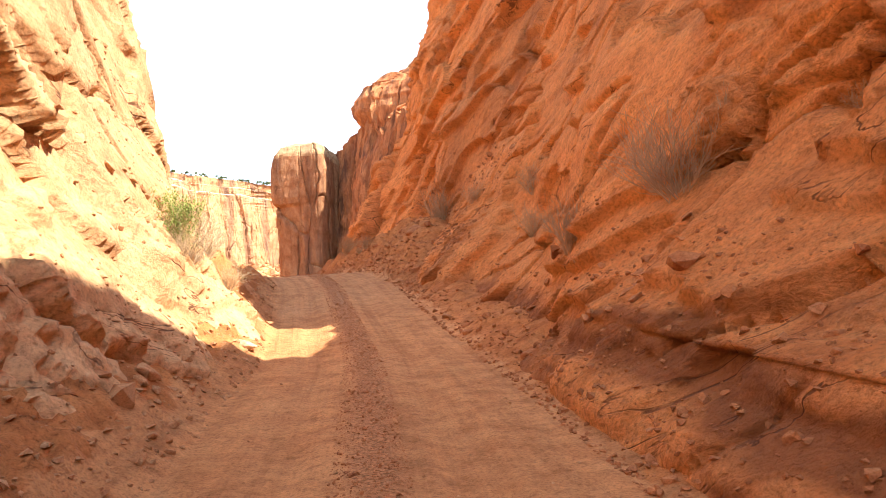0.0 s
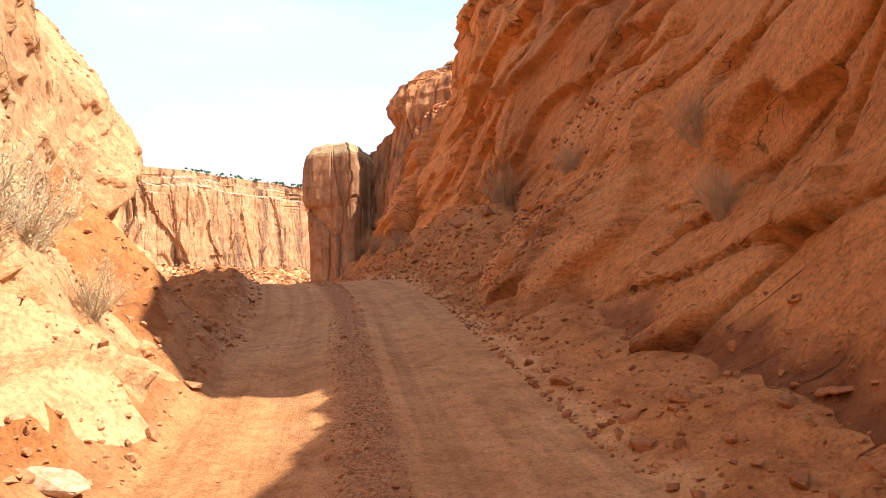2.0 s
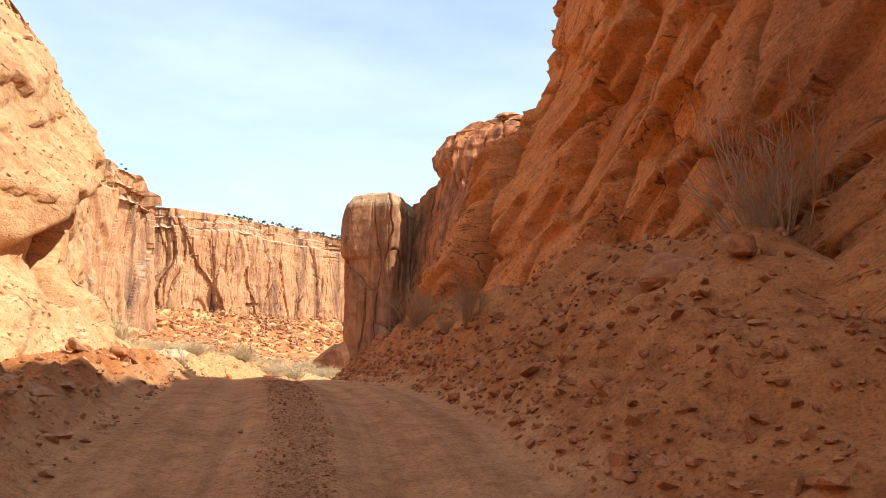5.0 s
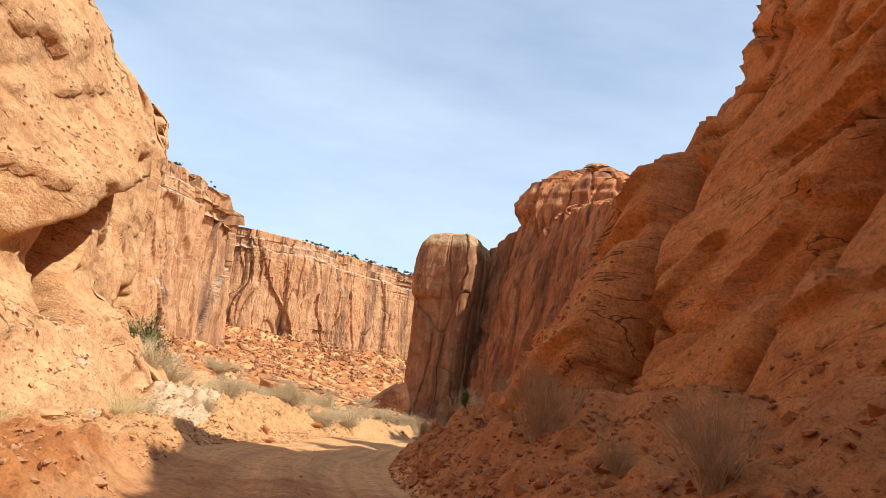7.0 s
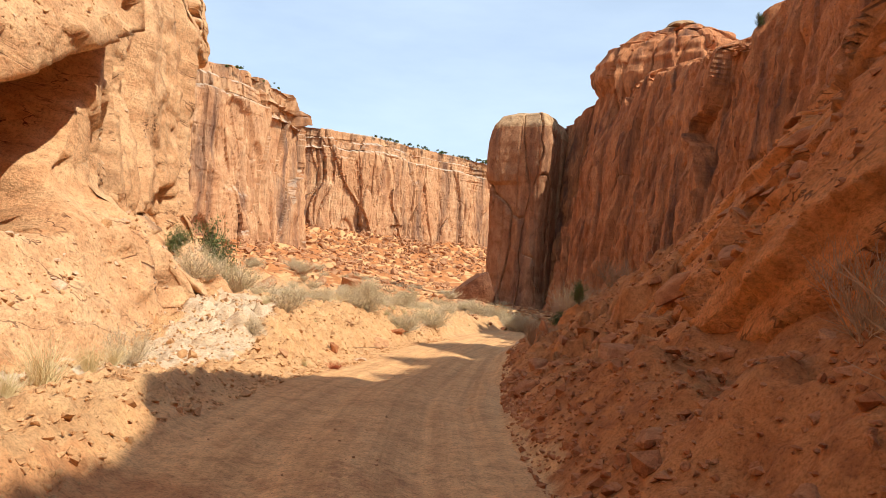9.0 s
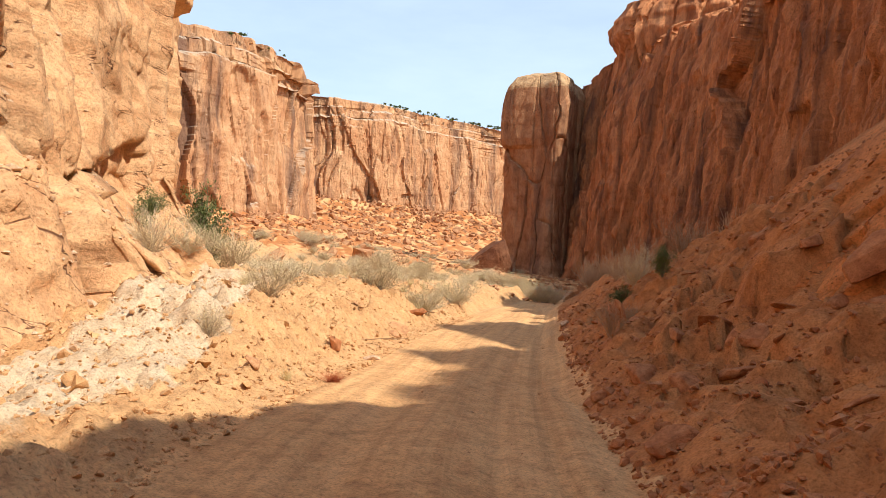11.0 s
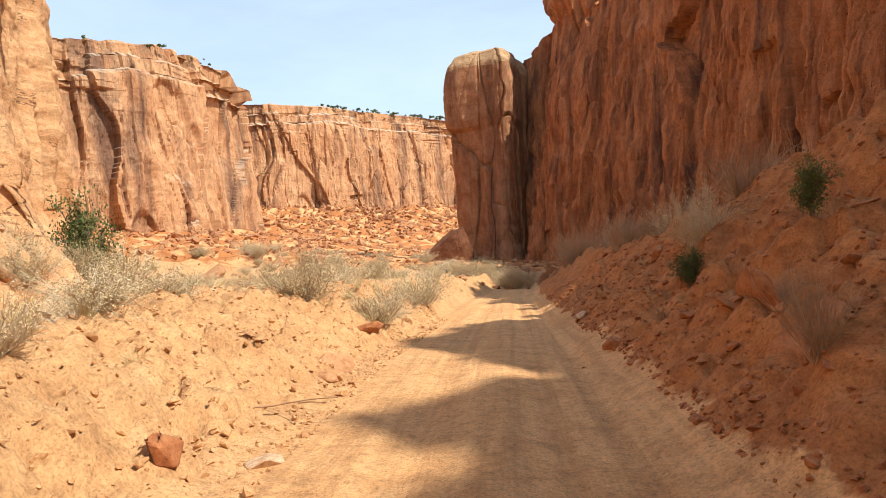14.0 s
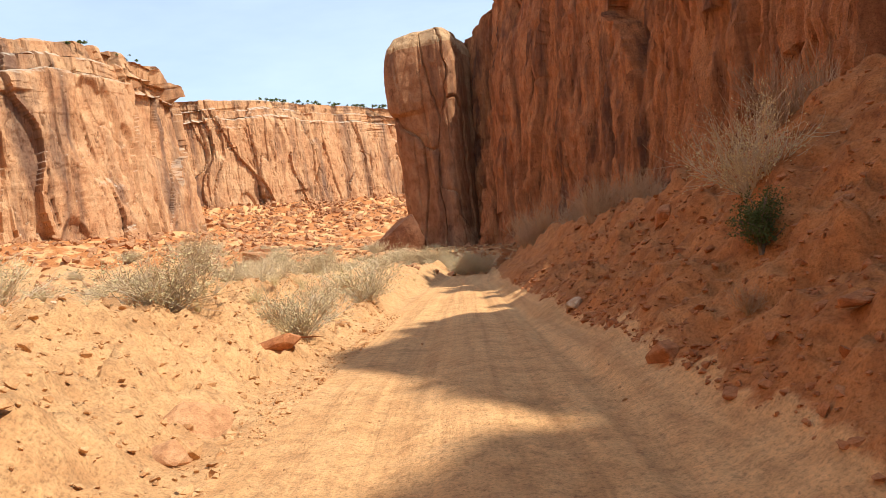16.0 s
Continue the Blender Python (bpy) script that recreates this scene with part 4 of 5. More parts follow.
def rubble(name, xs, ys, zs, sizes, material, label, seed=1):
    """Many small stones in one mesh."""
    r = np.random.RandomState(seed)
    V, F, base = [], [], 0
    for x, y, z, s in zip(xs, ys, zs, sizes):
        v, f = RAW[r.randint(len(RAW))]
        a, t = r.rand() * 6.28, r.randn() * 0.35
        ca, sa, ct, st = math.cos(a), math.sin(a), math.cos(t), math.sin(t)
        w = v * s * (1, 0.7 + 0.5 * r.rand(), 0.7 + 0.6 * r.rand())
        w = w @ np.array([[1, 0, 0], [0, ct, st], [0, -st, ct]]) @ np.array([[ca, sa, 0], [-sa, ca, 0], [0, 0, 1]])
        V.append(w + (x, y, z - 0.12 * s))
        F.append(f + base)
        base += len(v)
    return tagged(new(name, mesh_of(name, np.concatenate(V), np.concatenate(F), material, False)), label, "stones", kind="stuff")


# boulder field on the slopes under the mesas
r_ = np.random.RandomState(4)
n_ = 34000
bx, by = r_.uniform(-230, 60, n_), r_.uniform(95, 520, n_)
dn_, df_ = line_distance(bx, by, MESA_NEAR[1:]), line_distance(bx, by, MESA_FAR)
near_ = np.minimum(dn_ / 130, df_ / 240)
keep = (r_.rand(n_) < 1.15 - near_) & (np.hypot(bx + 38, by - 203) > 12)
keep &= pnoise(np.stack([bx * 0.03, by * 0.03, 0 * bx], 1)) > -0.45
bx, by = bx[keep], by[keep]
bs = np.exp(r_.normal(0.25, 0.62, len(bx))) * 0.9 * np.clip(0.5 + by / 400, 0.5, 1.6)
rubble("boulder_field", bx, by, ground_z(bx, by), np.clip(0.75 * bs, 0.35, 5), STONE_FAR, "orange boulders strewn over the slope under the mesa", 2)

# rubble on the right bank, on the left scree and on the soil bank
def strip(n, y0, y1, d0, d1, s0, seed, skew=1.0):
    r = np.random.RandomState(seed)
    y = r.uniform(y0, y1, n)
    d = d0 + (d1 - d0) * r.rand(n) ** skew
    x = road_x(y) + d
    return x, y, np.clip(np.exp(r.normal(math.log(s0), 0.55, n)), 0.015, 0.55)


def settle(x, y):
    z = ground_z(np.asarray(x), np.asarray(y))
    down = Vector((0, 0, -1))
    for i, (a, b) in enumerate(zip(x, y)):
        for t in SOLID:
            hit = t.ray_cast(Vector((a, b, 60.0)), down)[0]
            if hit and hit.z > z[i]:
                z[i] = hit.z
    return z


for nm, args, mat, lab in (
        ("bank_rubble", (11000, 38, 75, 1.9, 8.0, 0.055, 21, 1.4), SCREE_STONE, "loose red rubble on the bank beside the road"),
        ("crest_rubble", (4200, 19, 40, 1.9, 5.2, 0.06, 28, 1.2), SCREE_STONE, "broken red rock on the bank at the crest"),
        ("roadside_rubble", (5200, -2, 38, 1.75, 3.6, 0.045, 22, 1.6), SCREE_STONE, "loose red rubble at the foot of the cliff"),
        ("scree_rubble", (4200, -2, 30, -1.8, -4.6, 0.05, 23, 1.3), STONE, "loose orange stones along the road's edge"),
        ("soil_clods", (17000, 31, 66, -2.0, -8.5, 0.044, 24, 1.2), BANK_STONE, "small stones and clods on the soil bank"),
        ("wash_stones", (2600, 33, 62, -5.0, -16, 0.09, 25, 1.0), PALE_STONE, "pale stones in the dry wash"),
        ("road_gravel", (2600, -1, 60, -1.9, 2.1, 0.014, 26, 1.0), STONE, "fine gravel on the dirt road")):
    gx_, gy_, gs_ = strip(*args)
    rubble(nm, gx_, gy_, settle(gx_, gy_), gs_, mat, lab, args[-2])
gx_, gy_, gs_ = strip(9000, 0, 30, -0.42, 0.22, 0.015, 27)
rubble("road_gravel", gx_, gy_, settle(gx_, gy_), gs_, SCREE_STONE, "loose gravel in the middle of the road", 27)

# fallen rock along the foot of the fluted wall
TALUS_STONE = rock_material("dark_talus", (0.40, 0.19, 0.10), (0.30, 0.13, 0.065), (0.18, 0.075, 0.04), 1.5, (1, 1, 1), 0.3, 0.0, 0.5)
tl = np.random.RandomState(31)
tu = tl.uniform(30, far_u[-1] - 14, 7000)
tx = np.interp(tu, far_u, [a for a, _ in FAR_RIGHT]) - 10.5 * tl.rand(7000) ** 1.2 + 2.0
ty = np.interp(tu, far_u, [b for _, b in FAR_RIGHT])
keep = tx - road_x(ty) > 3.6
tx, ty = tx[keep], ty[keep]
rubble("talus", tx, ty, settle(tx, ty), np.clip(np.exp(tl.normal(-1.0, 0.6, len(tx))), 0.12, 1.8), TALUS_STONE, "dark fallen rock along the foot of the fluted wall", 31)

# stones that can be told apart
PIECES = [rock_piece(40 + k, 0.4 + 0.05 * (k % 6), m) for k, m in enumerate([STONE] * 6 + [SCREE_STONE] * 6 + [PALE_STONE] * 4)]


def stone(x, y, size, which, label, turn=0.0, tall=1.0, lean=0.0, sink=0.05, group="stones by the road", name="stone"):
    z, up = drop(x, y)
    ob = new(name, PIECES[which])
    tilt = Vector((0, 0, 1)).rotation_difference(up.lerp(Vector((0, 0, 1)), 0.4)).to_matrix().to_4x4()
    ob.matrix_world = Matrix.Translation((x, y, z - sink * size)) @ tilt @ pose(0, 0, 0, lean, 0, turn) @ Matrix.Diagonal((size, size, size * tall, 1))
    return tagged(ob, label, "rock", group)


stone(-0.95, 25.1, 0.95, 7, "flat red slab lying at the foot of a dry bush", 20, 0.7, 8)
stone(-0.5, 24.6, 0.5, 8, "broken red stone beside a flat slab", 70)
stone(-3.5, 11.9, 0.45, 13, "pale white stone at the edge of the scree", 10)
stone(-13.72, 46.95, 0.4, 12, "pale stone with a red underside beside the road", 30, 0.8)
stone(-14.25, 46.2, 0.55, 9, "cracked red stone set in the soil bank", 60, 0.8)
stone(-15.2, 51.8, 0.95, 3, "orange slab leaning on the soil bank", 40, 0.5, 35, 0.05)
stone(-14.9, 51.0, 0.45, 2, "small orange stone on the soil bank", 15)
stone(-11.5, 59.0, 0.5, 14, "pale stone at the foot of the dark bank", 80)
stone(-13.6, 42.4, 0.32, 4, "two-coloured stone at the edge of the wash", 0)
stone(-8.85, 44.2, 0.5, 8, "flat red stone on the shaded bank", 45, 0.6)
stone(-9.1, 49.3, 0.8, 10, "dark slab propped on the shaded bank", 100, 0.5, 40, 0.0)
stone(-9.6, 50.8, 0.35, 6, "red stone on the shaded bank", 10)
stone(-18.8, 44.2, 0.9, 5, "rust-coloured block lying in the wash", 25, 0.6)
stone(-15.1, 38.2, 0.6, 13, "pale block at the head of the wash", 50, 0.7)
stone(-9.6, 29.0, 0.55, 9, "dark stone on the shoulder of the crest", 5, 0.8)
stone(-7.9, 27.4, 0.5, 10, "dark stone on the shoulder of the crest", 75, 0.8)
stone(-16.0, 55.6, 1.1, 7, "red block in the bank below dry bushes", 35, 0.9)
for k in range(80):
    y = rnd.uniform(39, 66)
    stone(float(road_x(y)) + 1.9 + 4.0 * rnd.random() ** 1.3, y, math.exp(rnd.gauss(-1.6, 0.55)), rnd.randrange(6, 12), "angular red stone on the shaded bank", rnd.uniform(0, 360), rnd.uniform(0.5, 1.0), rnd.uniform(-15, 25), 0.12, "stones on the shaded bank")
for k in range(70):
    y = rnd.uniform(38.5, 51)
    stone(float(road_x(y)) + 2.7 + 3.8 * rnd.random(), y, math.exp(rnd.gauss(-0.55, 0.45)), rnd.randrange(6, 12), "flat red slab half sunk in the shaded bank", rnd.uniform(0, 360), rnd.uniform(0.3, 0.8), rnd.uniform(0, 45), 0.2, "slabs on the shaded bank")
for k in range(60):
    y = rnd.uniform(2, 37)
    stone(float(road_x(y)) + 1.95 + 1.7 * rnd.random() ** 1.3, y, math.exp(rnd.gauss(-1.75, 0.4)), rnd.randrange(6, 12), "angular red stone at the foot of the cliff", rnd.uniform(0, 360), rnd.uniform(0.5, 1.0), rnd.uniform(-15, 25), 0.12, "stones under the cliff")
for k in range(38):
    y = rnd.uniform(0, 28)
    stone(float(road_x(y)) - 2.0 - 2.4 * rnd.random(), y, math.exp(rnd.gauss(-1.55, 0.45)), rnd.randrange(0, 6), "orange stone in the scree beside the road", rnd.uniform(0, 360), rnd.uniform(0.5, 1.0), rnd.uniform(-15, 25), 0.12, "stones in the scree")
for k in range(60):
    y = rnd.uniform(34, 62)
    stone(float(road_x(y)) - 2.3 - 9 * rnd.random(), y, math.exp(rnd.gauss(-2.0, 0.45)), rnd.choice((0, 1, 2, 3, 4, 5, 12, 13, 14, 15)), "small orange stone on the soil bank", rnd.uniform(0, 360), rnd.uniform(0.5, 1.0), rnd.uniform(-15, 25), 0.12, "stones on the soil bank")

# the great block at the foot of the butte
bm = bmesh.new()
for v in ((-6.0, -3, -1.5), (-4.2, 3.5, -1.5), (-5.6, -2.6, 1.2), (-4, 3.4, 2.0), (0.6, -3.2, 5.6), (0.2, 3.4, 6.4), (3.0, -2.4, 7.2), (3.2, 3.0, 7.0), (5.0, -3.4, -1.5), (5.4, 3.6, -1.5), (4.6, -3.0, 3.0)):
    bm.verts.new(v)
bmesh.ops.convex_hull(bm, input=bm.verts)
bmesh.ops.subdivide_edges(bm, edges=bm.edges[:], cuts=5, use_grid_fill=True)
for v in bm.verts:
    v.co += Vector((noise.noise(v.co * 0.5), noise.noise(v.co * 0.5 + Vector((9, 0, 0))), noise.noise(v.co * 0.5 + Vector((0, 9, 0))))) * 0.35
me_ = bpy.data.meshes.new("boulder")
bm.to_mesh(me_)
bm.free()
me_.materials.append(BLOCK)
boulder = new("boulder", me_)
boulder.matrix_world = pose(-41.5, 164, float(ground_z(np.array([-41.5]), np.array([164.0]))[0]) - 1.0, 0, 0, 12)
tagged(boulder, "huge fallen sandstone block at the foot of the butte", "boulder")


# ---- plants ----
def plain(name, a, b, rough=0.8, scale=6.0):
    m, n, l, bs = node_material(name)
    t = n.new("ShaderNodeTexNoise")
    t.inputs["Scale"].default_value, t.inputs["Detail"].default_value = scale, 4
    tc = n.new("ShaderNodeTexCoord")
    info = n.new("ShaderNodeObjectInfo")
    add = n.new("ShaderNodeMath")
    add.operation = "MULTIPLY_ADD"
    add.inputs[1].default_value = 0.25
    l.new(info.outputs["Random"], add.inputs[0])
    l.new(tc.outputs["Object"], t.inputs["Vector"])
    l.new(t.outputs["Fac"], add.inputs[2])
    r = n.new("ShaderNodeValToRGB")
    r.color_ramp.elements[0].position, r.color_ramp.elements[0].color = 0.35, (*a, 1)
    r.color_ramp.elements[1].position, r.color_ramp.elements[1].color = 0.85, (*b, 1)
    l.new(add.outputs["Value"], r.inputs["Fac"])
    l.new(r.outputs["Color"], bs.inputs["Base Color"])
    bs.inputs["Roughness"].default_value = rough
    bs.inputs["Specular IOR Level"].default_value = 0.2
    return m


TWIG_GREY = plain("grey_twigs", (0.32, 0.19, 0.10), (0.54, 0.36, 0.21))
TWIG_PALE = plain("pale_twigs", (0.40, 0.30, 0.19), (0.58, 0.47, 0.32))
BARK = plain("bark", (0.12, 0.08, 0.055), (0.25, 0.18, 0.13))
SAGE_LEAF = plain("sage_leaves", (0.42, 0.35, 0.18), (0.62, 0.52, 0.30))
STRAW = plain("dry_grass", (0.56, 0.43, 0.20), (0.76, 0.62, 0.36))
JUNIPER = plain("juniper_needles", (0.055, 0.08, 0.022), (0.15, 0.18, 0.06))
GREEN_LEAF = plain("green_leaves", (0.15, 0.22, 0.045), (0.29, 0.38, 0.10))


def tubes(lines, sides=3):
    """Thin tapered tubes along polylines of (points, first radius, last radius)."""
    V, F, base = [], [], 0
    for pts, r0, r1 in lines:
        pts = np.asarray(pts)
        n = len(pts)
        d = np.gradient(pts, axis=0)
        d /= np.linalg.norm(d, axis=1)[:, None] + 1e-9
        a = np.cross(d, (0.3, 0.7, 0.2))
        a /= np.linalg.norm(a, axis=1)[:, None] + 1e-9
        b = np.cross(d, a)
        rad = np.linspace(r0, r1, n)[:, None, None]
        ang = np.arange(sides) * 2 * np.pi / sides
        ring = pts[:, None] + rad * (a[:, None] * np.cos(ang)[None, :, None] + b[:, None] * np.sin(ang)[None, :, None])
        V.append(ring.reshape(-1, 3))
        for k in range(n - 1):
            for j in range(sides):
                j2 = (j + 1) % sides
                F.append((base + k * sides + j, base + k * sides + j2, base + (k + 1) * sides + j2, base + (k + 1) * sides + j))
        base += n * sides
    return np.concatenate(V), np.array(F)


def leaf_cards(centres, size, r, long=2.0):
    """Small bent leaves: two triangles each, turned at random."""
    n = len(centres)
    a = r.randn(n, 3)
    a /= np.linalg.norm(a, axis=1)[:, None]
    b = np.cross(a, r.randn(n, 3))
    b /= np.linalg.norm(b, axis=1)[:, None]
    s = (size * (0.6 + 0.8 * r.rand(n)))[:, None]
    c = np.asarray(centres)
    v = np.stack([c - a * s * long / 2, c + b * s / 2, c + a * s * long / 2 + 0.2 * s * np.cross(a, b), c - b * s / 2], 1)
    return v.reshape(-1, 3), np.arange(4 * n).reshape(-1, 4)


def wander(r, start, way, length, steps, bend, lift=0.0):
    pts, p, d = [np.array(start, float)], np.array(start, float), np.array(way, float)
    for _ in range(steps):
        d = d + r.randn(3) * bend + (0, 0, lift)
        d /= np.linalg.norm(d)
        p = p + d * length / steps
        pts.append(p.copy())
    return np.array(pts)


def part(name, verts, faces, material, parent, label="", smooth_shade=False):
    ob = new(name, mesh_of(name, verts, faces, material, smooth_shade))
    ob.parent = parent
    return tagged(ob, label)


def dry_shrub(seed, stems=26, height=1.0, spread=0.7, twig=TWIG_GREY, leaf=None, leaves=0, up=0.35, blade=0.014, label="", name="dry_shrub"):
    """A bare desert shrub about 1 high: stems that fork into fine twigs."""
    r = np.random.RandomState(seed)
    root = new(name)
    stems_, twigs_, tips = [], [], []
    for _ in range(stems):
        a, t = r.rand() * 6.28, spread * (0.25 + 0.95 * r.rand())
        way = np.array((math.cos(a) * t, math.sin(a) * t, 1.0))
        way /= np.linalg.norm(way)
        main = wander(r, (0.05 * r.randn(), 0.05 * r.randn(), -0.05), way, height * (0.55 + 0.4 * r.rand()), 6, 0.12, 0.03)
        stems_.append((main, 0.008, 0.0035))
        for _ in range(15):
            k = r.randint(1, 7)
            d = main[k] - main[k - 1]
            d = d / np.linalg.norm(d) + r.randn(3) * 0.5 + (0, 0, up)
            d /= np.linalg.norm(d)
            tw = wander(r, main[k], d, height * (0.18 + 0.35 * r.rand()), 4, 0.16, 0.05)
            twigs_.append((tw, 0.0038, 0.0018))
            tips += [tw[-1], tw[-2], tw[2]]
            if r.rand() < 0.6:
                d2 = d + r.randn(3) * 0.5
                twigs_.append((wander(r, tw[2], d2 / np.linalg.norm(d2), height * (0.10 + 0.2 * r.rand()), 3, 0.16, 0.05), 0.0024, 0.0013))
    tagged(part("branchwork", *tubes(stems_), twig, root), kind="stuff")
    tagged(part("brushwood", *tubes(twigs_), twig, root), kind="stuff")
    if leaves:
        tips = np.array(tips)
        c = tips[r.randint(len(tips), size=leaves)] + r.randn(leaves, 3) * 0.035 * height
        tagged(part("foliage", *leaf_cards(c, blade * height, r, 2.2), leaf, root), kind="stuff")
    return tagged(root, label, "shrub")


def grass_tuft(seed, blades=170, label="", straw=None):
    r = np.random.RandomState(seed)
    root = new("grass_tuft")
    lines = []
    for _ in range(blades):
        a, t = r.rand() * 6.28, 0.15 + 0.75 * r.rand()
        way = np.array((math.cos(a) * t, math.sin(a) * t, 1.0))
        lines.append((wander(r, (0.10 * r.randn(), 0.10 * r.randn(), -0.02), way / np.linalg.norm(way), 0.35 + 0.65 * r.rand(), 4, 0.10, -0.05), 0.006, 0.002))
    tagged(part("straw", *tubes(lines), straw or STRAW, root), kind="stuff")
    return tagged(root, label, "grass")


def small_tree(seed, leaf, label, name="juniper", leaves=5200, clumps=44):
    """A low bushy tree about 1 high: trunk, limbs, a ragged crown of leaves in clumps."""
    r = np.random.RandomState(seed)
    root = new(name)
    trunk = wander(r, (0, 0, -0.05), (0.1, 0.05, 1), 0.55, 6, 0.12)
    limbs, cs = [], []
    for k in range(clumps):
        a = r.rand() * 6.28
        d = np.array((math.cos(a), math.sin(a), 0.35 + 1.0 * r.rand()))
        limb = wander(r, trunk[r.randint(1, 7)], d / np.linalg.norm(d), 0.18 + 0.30 * r.rand(), 4, 0.18, 0.1)
        limbs.append((limb, 0.012, 0.005))
        cs.append(limb[-1])
        cs.append(limb[2])
    part("trunk", *tubes([(trunk, 0.05, 0.02)], 7), BARK, root)
    tagged(part("branchwork", *tubes(limbs, 4), BARK, root), kind="stuff")
    cs = np.array(cs)
    c = cs[r.randint(len(cs), size=leaves)] + r.randn(leaves, 3) * (0.055, 0.055, 0.05)
    tagged(part("crown", *leaf_cards(c, 0.017, r, 2.0), leaf, root), kind="stuff")
    return tagged(root, label, "tree")


DRY = [dry_shrub(50 + k, 24 + 4 * k, 1.0, 0.85 + 0.2 * k, TWIG_GREY, label="bare grey-brown desert shrub on the rock") for k in range(3)]
PALE = [dry_shrub(60 + k, 24, 1.0, 0.9, TWIG_PALE, STRAW, 2200, label="pale dry desert shrub on the soil bank") for k in range(2)]
SAGE = [dry_shrub(70 + k, 26, 1.0, 1.0, TWIG_PALE, SAGE_LEAF, 3600, label="grey-green sagebrush on the sandy bank", name="sagebrush") for k in range(3)]
GREEN = [dry_shrub(80 + k, 20, 1.0, 0.6, TWIG_GREY, GREEN_LEAF, 6000, 0.5, 0.021, label="green leafy bush among dry twigs", name="green_bush") for k in range(2)]
TUFT = [grass_tuft(90 + k, label="tuft of dry yellow grass") for k in range(2)]
TREES = [small_tree(95 + k, JUNIPER, "small dark green juniper on the slope") for k in range(3)]
used = set()


def plant(kinds, which, x, y, size, wide=1.0, group="", label="", turn=None, z=None):
    src = kinds[which % len(kinds)]
    if z is None:
        z = drop(x, y)[0]
        while z > 7 and 40 < y < 100 and x < -14:
            x += 0.8
            z = drop(x, y)[0]
    turn = rnd.uniform(0, 360) if turn is None else turn
    m = pose(x, y, z, 0, 0, turn) @ Matrix.Diagonal((size * wide, size * wide, size, 1))
    if src.name in used:
        ob = copy_thing(src, m)
    else:
        used.add(src.name)
        src.matrix_basis = m
        ob = src
    return tagged(ob, label, group=group)


def cling(y, z):
    """Where the right wall is met at a height, looking from the road."""
    hit = SOLID[0].ray_cast(Vector((float(road_x(y)), y, z)), Vector((1, 0, 0)))[0]
    return (hit.x + 0.08, y, hit.z - 0.03) if hit else (float(road_x(y)) + 3, y, z)


# on the right wall and bank
for k, (y, z, sz, w, lab) in enumerate(((25.3, 4.1, 1.75, 0.85, "large bare desert shrub growing above a flat slab"), (8.5, 2.75, 1.25, 0.95, ""), (17.2, 4.1, 0.9, 0.8, ""), (15.8, 2.9, 0.45, 1.1, ""), (14.4, 2.8, 0.4, 1.1, ""), (20.6, 4.4, 0.8, 0.9, ""), (11.0, 2.2, 0.6, 0.8, ""), (6.6, 3.2, 0.3, 1.1, ""), (22.6, 3.6, 0.7, 1.0, ""))):
    x, y, z = cling(y, z)
    plant(DRY, k, x, y, sz, w, "shrubs on the wall", lab, None, z)
for k, (x, y, sz, w) in enumerate(((-4.5, 32.4, 0.62, 1.05), (-4.7, 34.2, 0.55, 0.9), (-3.7, 30.4, 0.42, 1.0), (-3.2, 28.6, 0.4, 1.0), (-7.6, 58.8, 1.2, 1.0), (-9.9, 52.6, 0.35, 1.0), (-9.0, 47.2, 0.4, 1.0), (-8.9, 49.3, 0.45, 1.0))):
    plant(DRY, k, x, y, sz, w, "shrubs on the bank", "bare grey-brown shrub on the shaded bank")
plant(PALE, 0, -9.0, 55.8, 1.3, 0.9, "shrubs on the bank", "pale bare shrub on the shaded bank")
plant(TREES, 0, -8.2, 50.4, 0.85, 0.8, "small junipers", "small dark green juniper on the red slope")
plant(TREES, 1, -9.3, 54.3, 0.85, 1.0, "small junipers", "small dark green juniper on the shaded bank")
for k in range(36):
    y = rnd.uniform(62, 120)
    plant(DRY, k, float(road_x(y)) + rnd.uniform(3.8, 12), y, rnd.uniform(0.7, 1.8), 1.1, "shrubs under the fluted wall", "bare shrub on the dark slope under the cliff")
rim_of = tree_of(far_wall)
for k, (x, y, sz) in enumerate(((4.4, 121.3, 2.6), (5.4, 119.4, 1.7), (3.4, 125.0, 1.5))):
    hit = rim_of.ray_cast(Vector((x, y, 90)), Vector((0, 0, -1)))[0]
    if hit:
        plant(TREES, k, x, y, sz, 1.0, "junipers on the rim", "dark juniper on the rim of the fluted wall", None, hit.z - 0.15)
# on the left cliff
for k, (kinds, y, z, sz, w, lab) in enumerate(((GREEN, 11.8, 2.7, 0.95, 0.75, "green leafy bush at the corner of the pale cliff"), (PALE, 12.4, 2.5, 1.0, 0.9, "bare twigs beside a green bush on the pale cliff"), (PALE, 13.2, 2.6, 0.7, 0.9, ""), (PALE, 11.5, 2.5, 0.55, 1.0, ""), (PALE, 13.8, 2.0, 0.5, 1.0, ""))):
    hit = SOLID[1].ray_cast(Vector((float(road_x(y)), y, z)), Vector((-1, 0, 0)))[0]
    if hit:
        plant(kinds, k, hit.x - 0.06, y, sz, w, "bushes on the pale cliff", lab, None, hit.z - 0.03)
